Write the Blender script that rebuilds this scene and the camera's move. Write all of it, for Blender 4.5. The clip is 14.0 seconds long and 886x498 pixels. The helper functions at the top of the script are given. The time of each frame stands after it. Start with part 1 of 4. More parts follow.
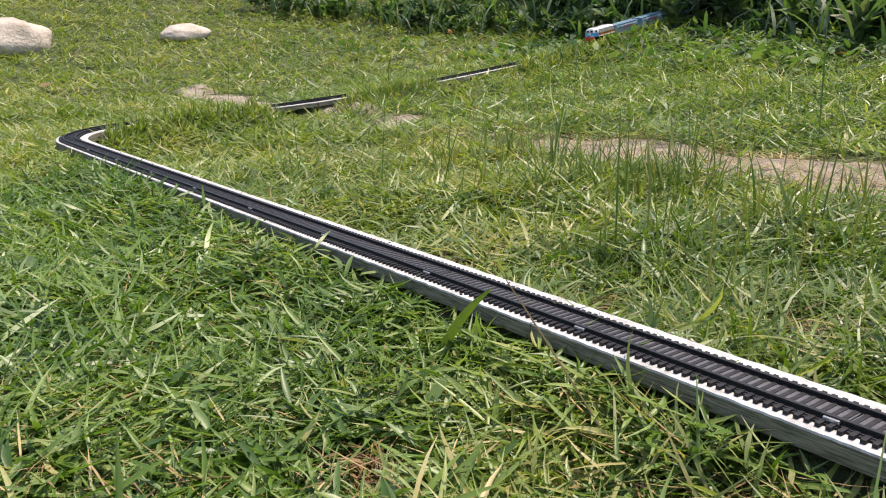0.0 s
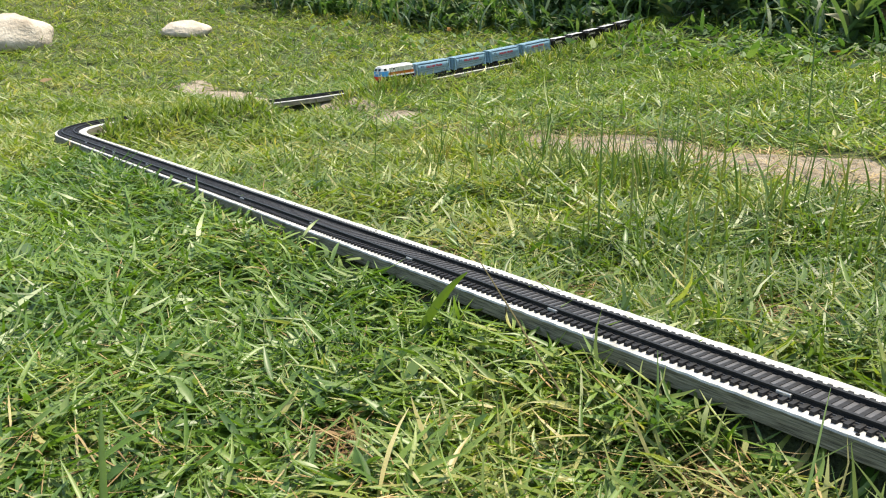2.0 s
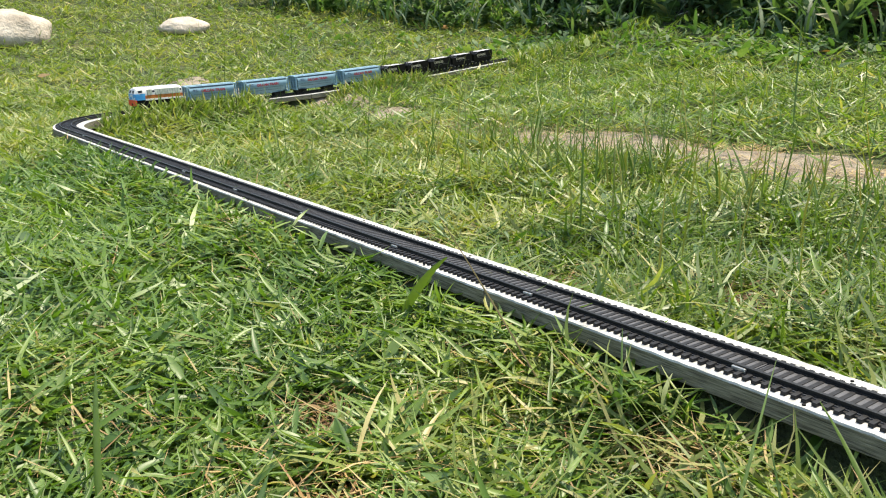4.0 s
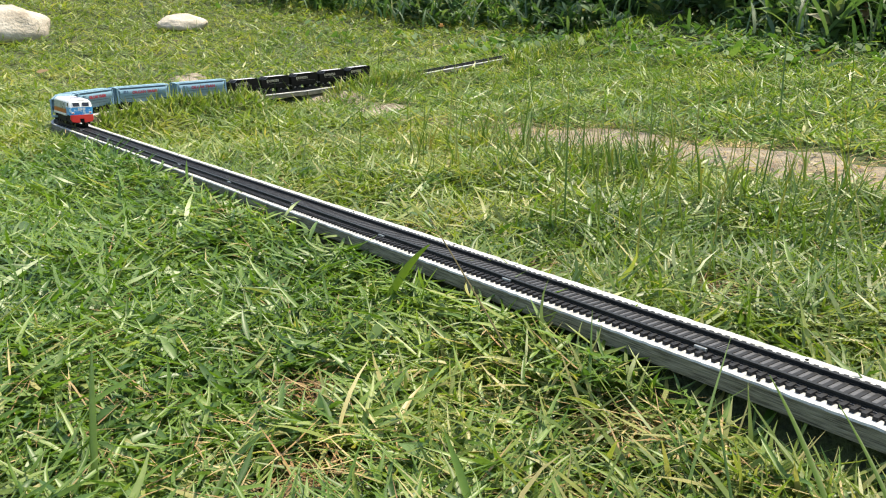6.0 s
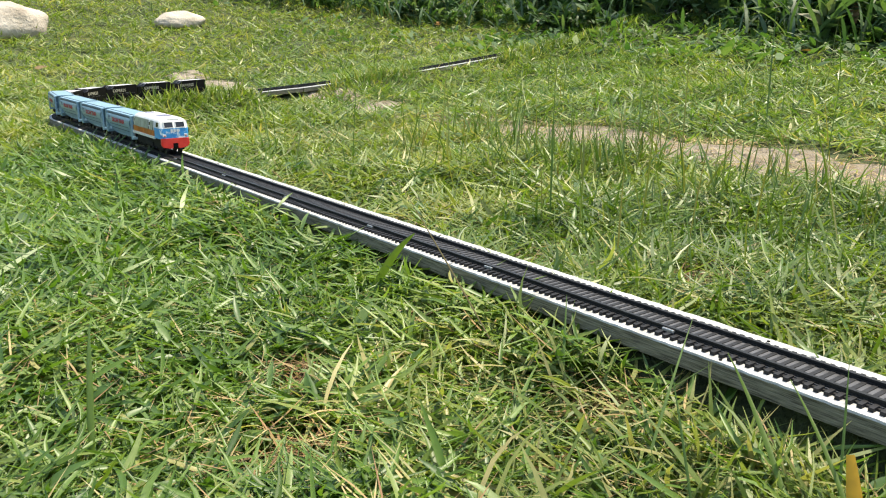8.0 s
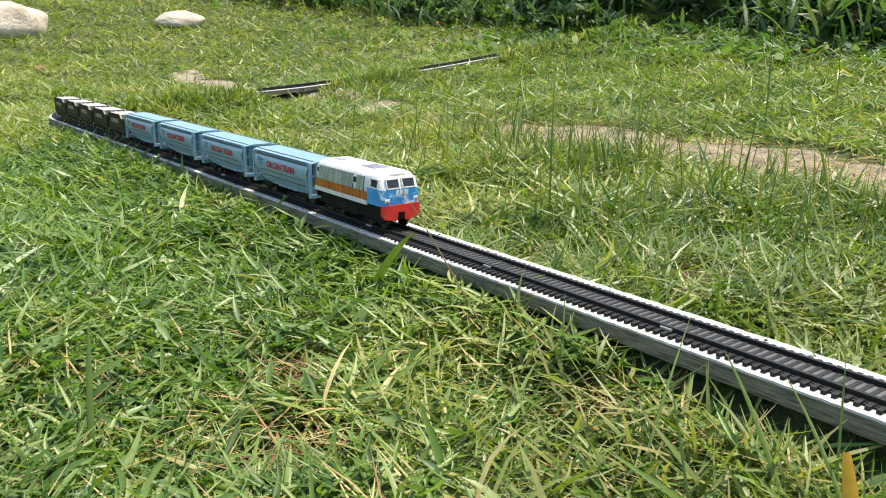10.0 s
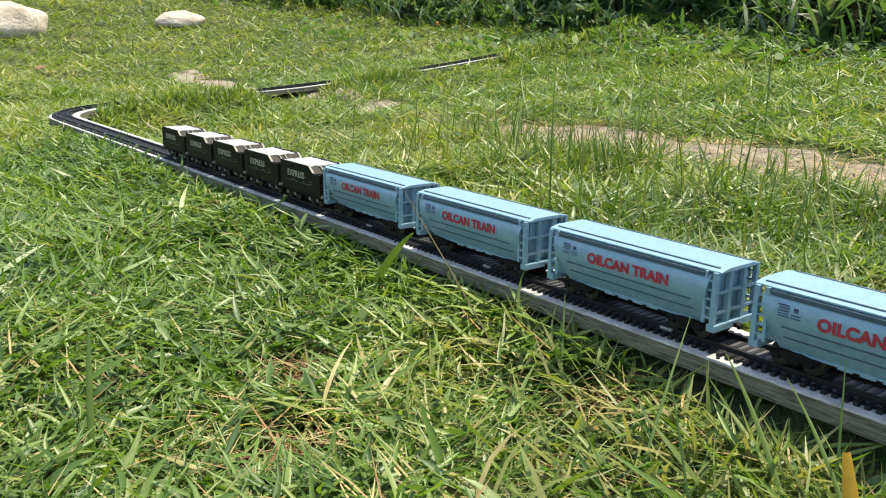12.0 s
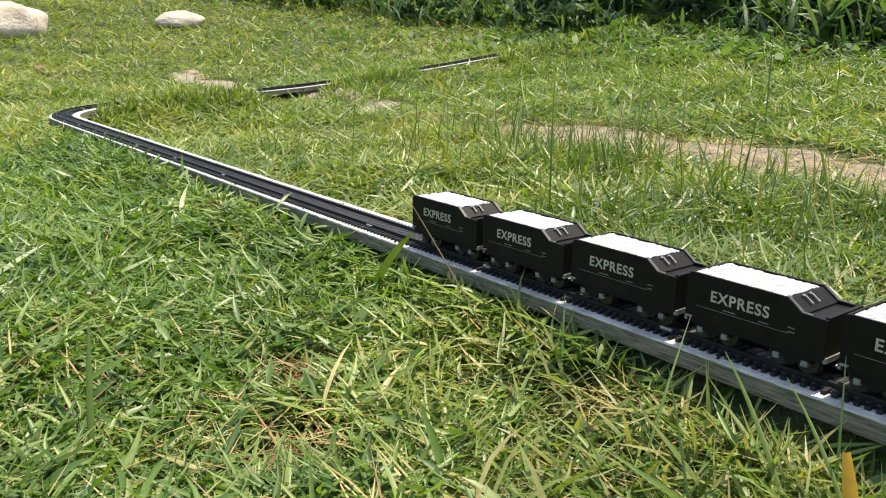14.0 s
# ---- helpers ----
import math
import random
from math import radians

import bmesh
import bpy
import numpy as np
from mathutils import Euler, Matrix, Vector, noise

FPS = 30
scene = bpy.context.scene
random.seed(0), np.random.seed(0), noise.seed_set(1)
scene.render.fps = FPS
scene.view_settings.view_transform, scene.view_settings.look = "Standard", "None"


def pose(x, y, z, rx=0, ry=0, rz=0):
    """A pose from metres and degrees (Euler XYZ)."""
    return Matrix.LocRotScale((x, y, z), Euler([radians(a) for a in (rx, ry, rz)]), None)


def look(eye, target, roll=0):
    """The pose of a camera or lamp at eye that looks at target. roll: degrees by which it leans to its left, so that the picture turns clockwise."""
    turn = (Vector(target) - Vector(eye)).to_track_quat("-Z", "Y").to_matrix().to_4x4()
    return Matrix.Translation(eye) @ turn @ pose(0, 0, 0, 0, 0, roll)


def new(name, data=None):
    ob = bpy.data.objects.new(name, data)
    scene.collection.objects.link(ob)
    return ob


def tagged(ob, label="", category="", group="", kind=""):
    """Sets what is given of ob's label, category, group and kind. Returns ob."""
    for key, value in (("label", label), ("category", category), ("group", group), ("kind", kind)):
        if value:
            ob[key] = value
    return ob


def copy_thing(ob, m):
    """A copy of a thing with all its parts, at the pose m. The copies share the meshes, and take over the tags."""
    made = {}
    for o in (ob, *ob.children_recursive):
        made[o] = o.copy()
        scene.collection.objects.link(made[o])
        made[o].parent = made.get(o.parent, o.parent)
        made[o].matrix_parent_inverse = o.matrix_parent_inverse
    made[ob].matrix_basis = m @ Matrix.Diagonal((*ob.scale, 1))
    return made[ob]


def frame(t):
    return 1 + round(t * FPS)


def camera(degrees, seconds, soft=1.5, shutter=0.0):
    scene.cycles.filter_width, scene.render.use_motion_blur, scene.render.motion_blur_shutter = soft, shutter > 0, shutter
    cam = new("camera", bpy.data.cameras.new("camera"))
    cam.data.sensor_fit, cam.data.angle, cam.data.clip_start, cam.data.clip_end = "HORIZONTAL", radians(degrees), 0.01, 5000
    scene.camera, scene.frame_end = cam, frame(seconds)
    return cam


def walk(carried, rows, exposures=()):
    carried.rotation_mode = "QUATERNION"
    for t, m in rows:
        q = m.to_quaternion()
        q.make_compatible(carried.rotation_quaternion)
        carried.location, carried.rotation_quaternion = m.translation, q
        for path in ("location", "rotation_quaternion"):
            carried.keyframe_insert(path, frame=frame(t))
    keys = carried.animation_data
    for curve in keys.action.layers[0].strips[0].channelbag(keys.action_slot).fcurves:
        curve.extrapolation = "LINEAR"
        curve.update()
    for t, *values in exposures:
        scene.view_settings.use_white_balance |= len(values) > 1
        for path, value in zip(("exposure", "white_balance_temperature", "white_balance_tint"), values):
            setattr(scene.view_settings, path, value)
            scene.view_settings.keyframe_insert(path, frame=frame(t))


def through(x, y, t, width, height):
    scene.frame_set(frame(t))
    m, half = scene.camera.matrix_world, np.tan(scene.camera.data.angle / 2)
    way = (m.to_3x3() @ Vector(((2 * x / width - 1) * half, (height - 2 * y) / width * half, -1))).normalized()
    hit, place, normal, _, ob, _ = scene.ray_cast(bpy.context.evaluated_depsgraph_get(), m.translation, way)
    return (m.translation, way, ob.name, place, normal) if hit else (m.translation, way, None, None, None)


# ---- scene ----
# ---- camera: low over the lawn, easing back, then still ----
cam = camera(56.73, 14.0, soft=1.1)
walk(cam, [
    (0.00, look((-0.0651, 0.0031, 0.1859), (-0.8379, 0.5869, -0.0631), -0.64)),
    (1.00, look((-0.0559, 0.0043, 0.1839), (-0.8297, 0.5863, -0.0661), -0.56)),
    (2.00, look((-0.0449, 0.0033, 0.1818), (-0.8187, 0.5853, -0.0684), -0.37)),
    (3.00, look((-0.0341, 0.0012, 0.1807), (-0.8070, 0.5839, -0.0704), -0.21)),
    (4.20, look((-0.0202, -0.0026, 0.1800), (-0.7918, 0.5815, -0.0722), -0.02)),
    (5.50, look((-0.0063, -0.0060, 0.1794), (-0.7767, 0.5790, -0.0740), 0.17)),
    (6.50, look((0.0044, -0.0087, 0.1788), (-0.7650, 0.5773, -0.0755), 0.31)),
    (7.50, look((0.0146, -0.0117, 0.1786), (-0.7537, 0.5753, -0.0766), 0.43)),
    (8.00, look((0.0195, -0.0129, 0.1783), (-0.7484, 0.5746, -0.0772), 0.49)),
    (8.25, look((0.0209, -0.0132, 0.1782), (-0.7468, 0.5743, -0.0774), 0.51)),
    (14.00, look((0.0209, -0.0132, 0.1782), (-0.7468, 0.5743, -0.0774), 0.51)),
], exposures=[(0.0, 1.08, 7000, 19), (0.4, 1.35, 7150, 8), (12.5, 1.35, 7200, 7), (13.5, 1.35, 7350, 10), (14.0, 1.35, 7350, 10)])

# ---- world, sun, exposure ----
SUN_DIR = Vector((0.06, 0.32, 0.945)).normalized()
world = bpy.data.worlds.new("sky")
scene.world = world
world.use_nodes = True
wn = world.node_tree
sky = wn.nodes.new("ShaderNodeTexSky")
sky.sky_type = "NISHITA"
sky.sun_disc = False
sky.sun_elevation = math.asin(SUN_DIR.z)
sky.sun_rotation = math.atan2(SUN_DIR.x, SUN_DIR.y)
sky.air_density, sky.dust_density = 1.0, 1.5
wn.links.new(sky.outputs[0], wn.nodes["Background"].inputs[0])
wn.nodes["Background"].inputs[1].default_value = 0.15
sun_data = bpy.data.lights.new("sun", "SUN")
sun_data.energy, sun_data.angle, sun_data.color = 3.1, radians(0.6), (1.0, 0.94, 0.81)
sun = new("sun", sun_data)
sun.matrix_world = look(SUN_DIR * 20, (0, 0, 0))


# ---- materials ----
def material(name, rough=0.6, metal=0.0, spec=0.5):
    m = bpy.data.materials.new(name)
    m.use_nodes = True
    b = m.node_tree.nodes["Principled BSDF"]
    b.inputs["Roughness"].default_value = rough
    b.inputs["Metallic"].default_value = metal
    b.inputs["Specular IOR Level"].default_value = spec
    return m, m.node_tree, b


def ramp(nt, source, stops):
    r = nt.nodes.new("ShaderNodeValToRGB")
    while len(r.color_ramp.elements) < len(stops):
        r.color_ramp.elements.new(0.5)
    for e, (at, c) in zip(r.color_ramp.elements, stops):
        e.position, e.color = at, (*c, 1)
    nt.links.new(source, r.inputs[0])
    return r.outputs[0]


def noise_of(nt, scale, detail=5, rough=0.6, stretch=None):
    n = nt.nodes.new("ShaderNodeTexNoise")
    n.inputs["Scale"].default_value, n.inputs["Detail"].default_value, n.inputs["Roughness"].default_value = scale, detail, rough
    co = nt.nodes.new("ShaderNodeTexCoord")
    if stretch:
        mp = nt.nodes.new("ShaderNodeMapping")
        mp.inputs["Scale"].default_value = stretch
        nt.links.new(co.outputs["Object"], mp.inputs[0])
        nt.links.new(mp.outputs[0], n.inputs["Vector"])
    else:
        nt.links.new(co.outputs["Object"], n.inputs["Vector"])
    return n.outputs[0]


def mixed(nt, kind, fac, a, b):
    m = nt.nodes.new("ShaderNodeMix")
    m.data_type, m.blend_type = "RGBA", kind
    for sock, val in ((m.inputs[0], fac), (m.inputs[6], a), (m.inputs[7], b)):
        if isinstance(val, bpy.types.NodeSocket):
            nt.links.new(val, sock)
        elif isinstance(val, tuple):
            sock.default_value = (*val, 1)
        else:
            sock.default_value = val
    return m.outputs[2]


def bump(nt, b, height, strength, dist):
    n = nt.nodes.new("ShaderNodeBump")
    n.inputs["Strength"].default_value, n.inputs["Distance"].default_value = strength, dist
    nt.links.new(height, n.inputs["Height"])
    nt.links.new(n.outputs[0], b.inputs["Normal"])


def plain(name, dark, light, rough=0.5, metal=0.0, scale=120, grain=1500, relief=0.15, dist=0.0004, spec=0.5):
    """A painted, moulded or worn surface: two tones mottled at two scales, with fine relief."""
    m, nt, b = material(name, rough, metal, spec)
    big = ramp(nt, noise_of(nt, scale), [(0.3, dark), (0.7, light)])
    fine = ramp(nt, noise_of(nt, grain, 3), [(0.25, (0.82, 0.82, 0.82)), (0.75, (1, 1, 1))])
    nt.links.new(mixed(nt, "MULTIPLY", 0.8, big, fine), b.inputs["Base Color"])
    bump(nt, b, noise_of(nt, grain, 3), relief, dist)
    return m


def leafy(name, stops, rough=0.45, through=0.4, scale=2.6, parched=0.0):
    """Living leaves: one tone a leaf, drifting tone over the lawn, light through the blade."""
    m, nt, b = material(name, rough)
    geo = nt.nodes.new("ShaderNodeNewGeometry")
    tone = ramp(nt, geo.outputs["Random Per Island"], stops)
    drift = ramp(nt, noise_of(nt, scale, 4), [(0.3, (0.62, 0.74, 0.62)), (0.7, (1.08, 1.02, 0.9))])
    tuft = ramp(nt, noise_of(nt, 15, 4), [(0.32, (0.66, 0.74, 0.66)), (0.66, (1.1, 1.06, 1.0))])
    veins = ramp(nt, noise_of(nt, 260, 3), [(0.3, (0.85, 0.87, 0.85)), (0.7, (1.05, 1.05, 1.05))])
    col = mixed(nt, "MULTIPLY", 1.0, mixed(nt, "MULTIPLY", 1.0, mixed(nt, "MULTIPLY", 1.0, tone, drift), tuft), veins)
    if parched:
        dry = ramp(nt, noise_of(nt, 7.5, 5), [(0.56, (0, 0, 0)), (0.74, (parched, parched, parched))])
        col = mixed(nt, "MIX", dry, col, (0.4, 0.29, 0.13))
    nt.links.new(col, b.inputs["Base Color"])
    tr = nt.nodes.new("ShaderNodeBsdfTranslucent")
    nt.links.new(mixed(nt, "MULTIPLY", 1.0, col, (1.25, 1.35, 0.6)), tr.inputs[0])
    mx = nt.nodes.new("ShaderNodeMixShader")
    mx.inputs[0].default_value = through
    nt.links.new(b.outputs[0], mx.inputs[1])
    nt.links.new(tr.outputs[0], mx.inputs[2])
    nt.links.new(mx.outputs[0], nt.nodes["Material Output"].inputs[0])
    return m


GRASS = leafy("grass_leaf", [(0.0, (0.078, 0.135, 0.018)), (0.25, (0.15, 0.215, 0.032)), (0.5, (0.205, 0.27, 0.05)), (0.72, (0.265, 0.32, 0.085)),
                             (0.88, (0.335, 0.355, 0.13)), (0.96, (0.42, 0.37, 0.16)), (1.0, (0.5, 0.42, 0.24))], 0.45, 0.38, parched=0.33)
LUSH = leafy("lush_grass_leaf", [(0.0, (0.06, 0.125, 0.018)), (0.3, (0.115, 0.205, 0.032)), (0.6, (0.165, 0.265, 0.055)), (0.85, (0.225, 0.32, 0.1)),
                               (0.95, (0.3, 0.36, 0.15)), (1.0, (0.42, 0.38, 0.18))], 0.42, 0.38, parched=0.12)
DEEP = leafy("deep_grass_leaf", [(0.0, (0.05, 0.1, 0.014)), (0.35, (0.1, 0.17, 0.026)), (0.7, (0.15, 0.22, 0.045)), (0.93, (0.21, 0.27, 0.08)), (1.0, (0.36, 0.32, 0.15))], 0.42, 0.38, parched=0.2)
PALE = leafy("pale_grass_leaf", [(0.0, (0.12, 0.17, 0.035)), (0.4, (0.21, 0.26, 0.07)), (0.75, (0.31, 0.31, 0.12)), (1.0, (0.42, 0.35, 0.18))], 0.5, 0.38)
SHEEN = leafy("broad_grass_leaf", [(0.0, (0.06, 0.125, 0.03)), (0.4, (0.11, 0.195, 0.05)), (0.75, (0.17, 0.255, 0.085)), (1.0, (0.24, 0.31, 0.13))], 0.42, 0.34)
STALK = leafy("grass_stalk", [(0.0, (0.08, 0.15, 0.03)), (0.6, (0.15, 0.22, 0.05)), (1.0, (0.34, 0.28, 0.1))], 0.5, 0.25)
STRAW = leafy("dry_straw", [(0.0, (0.24, 0.12, 0.06)), (0.5, (0.36, 0.24, 0.12)), (1.0, (0.48, 0.38, 0.22))], 0.7, 0.15)
SHRUB = leafy("shrub_leaf", [(0.0, (0.045, 0.105, 0.032)), (0.5, (0.085, 0.17, 0.055)), (0.85, (0.15, 0.24, 0.09)), (1.0, (0.24, 0.3, 0.13))], 0.65, 0.4)
SHRUB_COOL = leafy("cool_shrub_leaf", [(0.0, (0.04, 0.09, 0.045)), (0.5, (0.075, 0.145, 0.07)), (0.9, (0.14, 0.21, 0.115)), (1.0, (0.24, 0.22, 0.12))], 0.55, 0.38)
DRY_LEAF = leafy("dry_leaf", [(0.0, (0.16, 0.08, 0.035)), (1.0, (0.3, 0.17, 0.075))], 0.7, 0.2)
TWIG = plain("twig_bark", (0.06, 0.05, 0.03), (0.12, 0.1, 0.06), 0.8)
WHITE_TOP = plain("white_paint", (0.28, 0.28, 0.265), (0.54, 0.535, 0.52), 0.85, scale=110, grain=700, relief=0.9, dist=0.0008)
SLEEPER = plain("sleeper_plastic", (0.008, 0.008, 0.009), (0.018, 0.018, 0.02), 0.6, scale=300, spec=0.25)
BED = plain("grey_track_bed", (0.045, 0.045, 0.05), (0.08, 0.08, 0.086), 0.6, scale=250)
RAIL = plain("rail_black", (0.006, 0.006, 0.006), (0.015, 0.015, 0.015), 0.5, 0.0, scale=200, spec=0.3)
CLIP = plain("joiner_metal", (0.5, 0.5, 0.5), (0.7, 0.7, 0.68), 0.3, 0.8)
BLACK = plain("black_plastic", (0.004, 0.004, 0.004), (0.009, 0.008, 0.007), 0.5, spec=0.12)
UNDER = plain("underframe_black", (0.004, 0.004, 0.004), (0.010, 0.009, 0.008), 0.7, spec=0.15)
WHEEL = plain("wheel_steel", (0.008, 0.008, 0.008), (0.022, 0.022, 0.022), 0.4, 0.3)
COPING = plain("worn_black_edge", (0.012, 0.012, 0.011), (0.05, 0.05, 0.046), 0.45, scale=500)
GREY_DETAIL = plain("grey_bogie_highlight", (0.08, 0.08, 0.075), (0.24, 0.24, 0.225), 0.5, scale=400)
LOCO_WHITE = plain("loco_white", (0.55, 0.545, 0.52), (0.7, 0.69, 0.665), 0.35, scale=150, relief=0.1)
LOCO_GREY = plain("loco_grey_panel", (0.22, 0.25, 0.20), (0.36, 0.39, 0.32), 0.4)
LOCO_ORANGE = plain("loco_orange", (0.40, 0.095, 0.012), (0.56, 0.16, 0.022), 0.4)
LOCO_BLUE = plain("loco_blue", (0.02, 0.2, 0.5), (0.05, 0.36, 0.68), 0.35)


def chipped(m, under, amount, scale):
    """Wears paint through to the colour under it in small ragged patches."""
    nt = m.node_tree
    b = nt.nodes["Principled BSDF"]
    old = b.inputs["Base Color"].links[0].from_socket
    fac = ramp(nt, noise_of(nt, scale, 6, 0.7), [(amount, (0, 0, 0)), (amount + 0.06, (1, 1, 1))])
    nt.links.new(mixed(nt, "MIX", fac, old, under), b.inputs["Base Color"])


chipped(LOCO_BLUE, (0.62, 0.68, 0.7), 0.56, 75)


def streaked(m, under, lo, hi):
    """Grime that has run down the sides in narrow streaks."""
    nt = m.node_tree
    b = nt.nodes["Principled BSDF"]
    old = b.inputs["Base Color"].links[0].from_socket
    fac = ramp(nt, noise_of(nt, 90, 5, 0.6, (4.0, 1.0, 0.5)), [(lo, (0, 0, 0)), (hi, (0.85, 0.85, 0.85))])
    nt.links.new(mixed(nt, "MIX", fac, old, under), b.inputs["Base Color"])


streaked(LOCO_GREY, (0.13, 0.14, 0.1), 0.42, 0.72)
streaked(LOCO_ORANGE, (0.16, 0.05, 0.015), 0.44, 0.74)
streaked(LOCO_WHITE, (0.34, 0.34, 0.31), 0.58, 0.9)
LOCO_RED = plain("loco_red", (0.6, 0.02, 0.015), (0.72, 0.04, 0.025), 0.35)
GRILLE = plain("roof_grille", (0.2, 0.2, 0.28), (0.32, 0.32, 0.42), 0.5)
GLASS_DARK = plain("dark_window", (0.006, 0.006, 0.007), (0.018, 0.018, 0.02), 0.25)
HOP_BLUE = plain("hopper_blue", (0.16, 0.285, 0.365), (0.22, 0.35, 0.43), 0.3, scale=260, grain=1300, relief=0.25, spec=0.5)
HOP_DARK = plain("hopper_dark_line", (0.03, 0.06, 0.09), (0.05, 0.09, 0.13), 0.5)
TEXT_RED = plain("red_print", (0.30, 0.010, 0.028), (0.42, 0.018, 0.045), 0.5)
TEXT_NAVY = plain("navy_print", (0.04, 0.05, 0.12), (0.07, 0.08, 0.16), 0.5)
TEXT_CREAM = plain("cream_print", (0.30, 0.28, 0.2), (0.42, 0.40, 0.31), 0.6)
LOAD_WHITE = plain("white_foam_load", (0.34, 0.34, 0.36), (0.56, 0.56, 0.56), 0.9, scale=350, grain=1100, relief=1.0, dist=0.0015)
chipped(LOAD_WHITE, (0.1, 0.1, 0.11), 0.63, 600)
STONE = plain("pale_stone", (0.3, 0.25, 0.19), (0.52, 0.46, 0.38), 0.85, scale=14, grain=90, relief=0.6, dist=0.01)
PATH = plain("trodden_earth", (0.215, 0.17, 0.118), (0.43, 0.365, 0.275), 0.95, scale=35, grain=300, relief=1.0, dist=0.008)
PETAL = leafy("pink_petal", [(0.0, (0.6, 0.3, 0.22)), (1.0, (0.75, 0.45, 0.35))], 0.6, 0.3)
AMBER = leafy("amber_leaf", [(0.0, (0.62, 0.3, 0.02)), (1.0, (0.68, 0.38, 0.03))], 0.5, 0.4)


def weathered_wood():
    m, nt, b = material("weathered_wood", 0.85)
    grain = noise_of(nt, 40, 6, 0.65, (2.0, 40.0, 40.0))
    col = ramp(nt, grain, [(0.34, (0.035, 0.03, 0.02)), (0.48, (0.125, 0.115, 0.078)), (0.72, (0.26, 0.24, 0.175))])
    nt.links.new(col, b.inputs["Base Color"])
    bump(nt, b, grain, 0.6, 0.001)
    return m


def turf_soil():
    m, nt, b = material("turf_soil", 0.95)
    big = ramp(nt, noise_of(nt, 5, 6), [(0.3, (0.04, 0.055, 0.016)), (0.55, (0.07, 0.085, 0.026)), (0.75, (0.12, 0.105, 0.045))])
    fine = ramp(nt, noise_of(nt, 180, 4), [(0.3, (0.5, 0.5, 0.5)), (0.7, (1.2, 1.2, 1.1))])
    nt.links.new(mixed(nt, "MULTIPLY", 1.0, big, fine), b.inputs["Base Color"])
    bump(nt, b, noise_of(nt, 120, 5), 0.8, 0.01)
    return m


WOOD, SOIL = weathered_wood(), turf_soil()


# ---- the lie of the land and the line of the track ----
VC, ULINE, RADIUS, TURN = 0.3009, -1.5792, 0.2193, math.pi / 2 - 0.086
RAIL_Z = 0.045
ARC_START = ULINE + RADIUS
ARC_LEN = TURN * RADIUS


def slope(x, y):
    """The lawn's rise: flat by the front track, climbing away from it and towards the far corner."""
    x, y = np.asarray(x, float), np.asarray(y, float)
    return (0.05 * np.clip(y - 0.1884, 0, 2.2) ** 2 + 0.22 * np.maximum(0, np.minimum(y, 6) - 2.388)
            + 0.06 * np.clip(-x - 1.9, 0, 2.0) ** 2 + 0.24 * np.maximum(0, np.minimum(-x, 8) - 3.9))


def plan(s):
    """The track's centre line at s metres along it (s is x on the front straight): x, y."""
    l = ARC_START - s
    if l <= 0:
        return s, VC
    if l < ARC_LEN:
        a = l / RADIUS
        return ARC_START - RADIUS * math.sin(a), VC + RADIUS - RADIUS * math.cos(a)
    k = l - ARC_LEN
    return (ARC_START - RADIUS * math.sin(TURN) - k * math.cos(TURN), VC + RADIUS - RADIUS * math.cos(TURN) + k * math.sin(TURN))


def rail_point(s):
    x, y = plan(s)
    return Vector((x, y, RAIL_Z + 0.05 * max(0.0, y - 0.1884) ** 2))


def track_pose(s, half=0.03):
    """A pose on the rails at s, facing the way the train runs."""
    a, b = rail_point(s - half), rail_point(s + half)
    d = (b - a).normalized()
    side = Vector((0, 0, 1)).cross(d).normalized()
    up = d.cross(side)
    m = Matrix((d, side, up)).transposed().to_4x4()
    m.translation = (a + b) / 2
    return m


LINE = np.array([plan(s) for s in np.arange(-4.2, 1.5, 0.01)])


def off_track(x, y):
    """Distance from the track's centre line."""
    x, y = np.atleast_1d(x), np.atleast_1d(y)
    out = np.empty(len(x))
    for i in range(0, len(x), 4000):
        d = (x[i:i + 4000, None] - LINE[None, ::3, 0]) ** 2 + (y[i:i + 4000, None] - LINE[None, ::3, 1]) ** 2
        out[i:i + 4000] = np.sqrt(d.min(1))
    return out


def wave(x, y):
    x, y = np.asarray(x, float), np.asarray(y, float)
    return 0.004 * np.sin(9.1 * x + 1.3) * np.cos(8.3 * y) + 0.003 * np.sin(23 * x - 11 * y) + 0.002 * np.sin(41 * y + 17 * x)


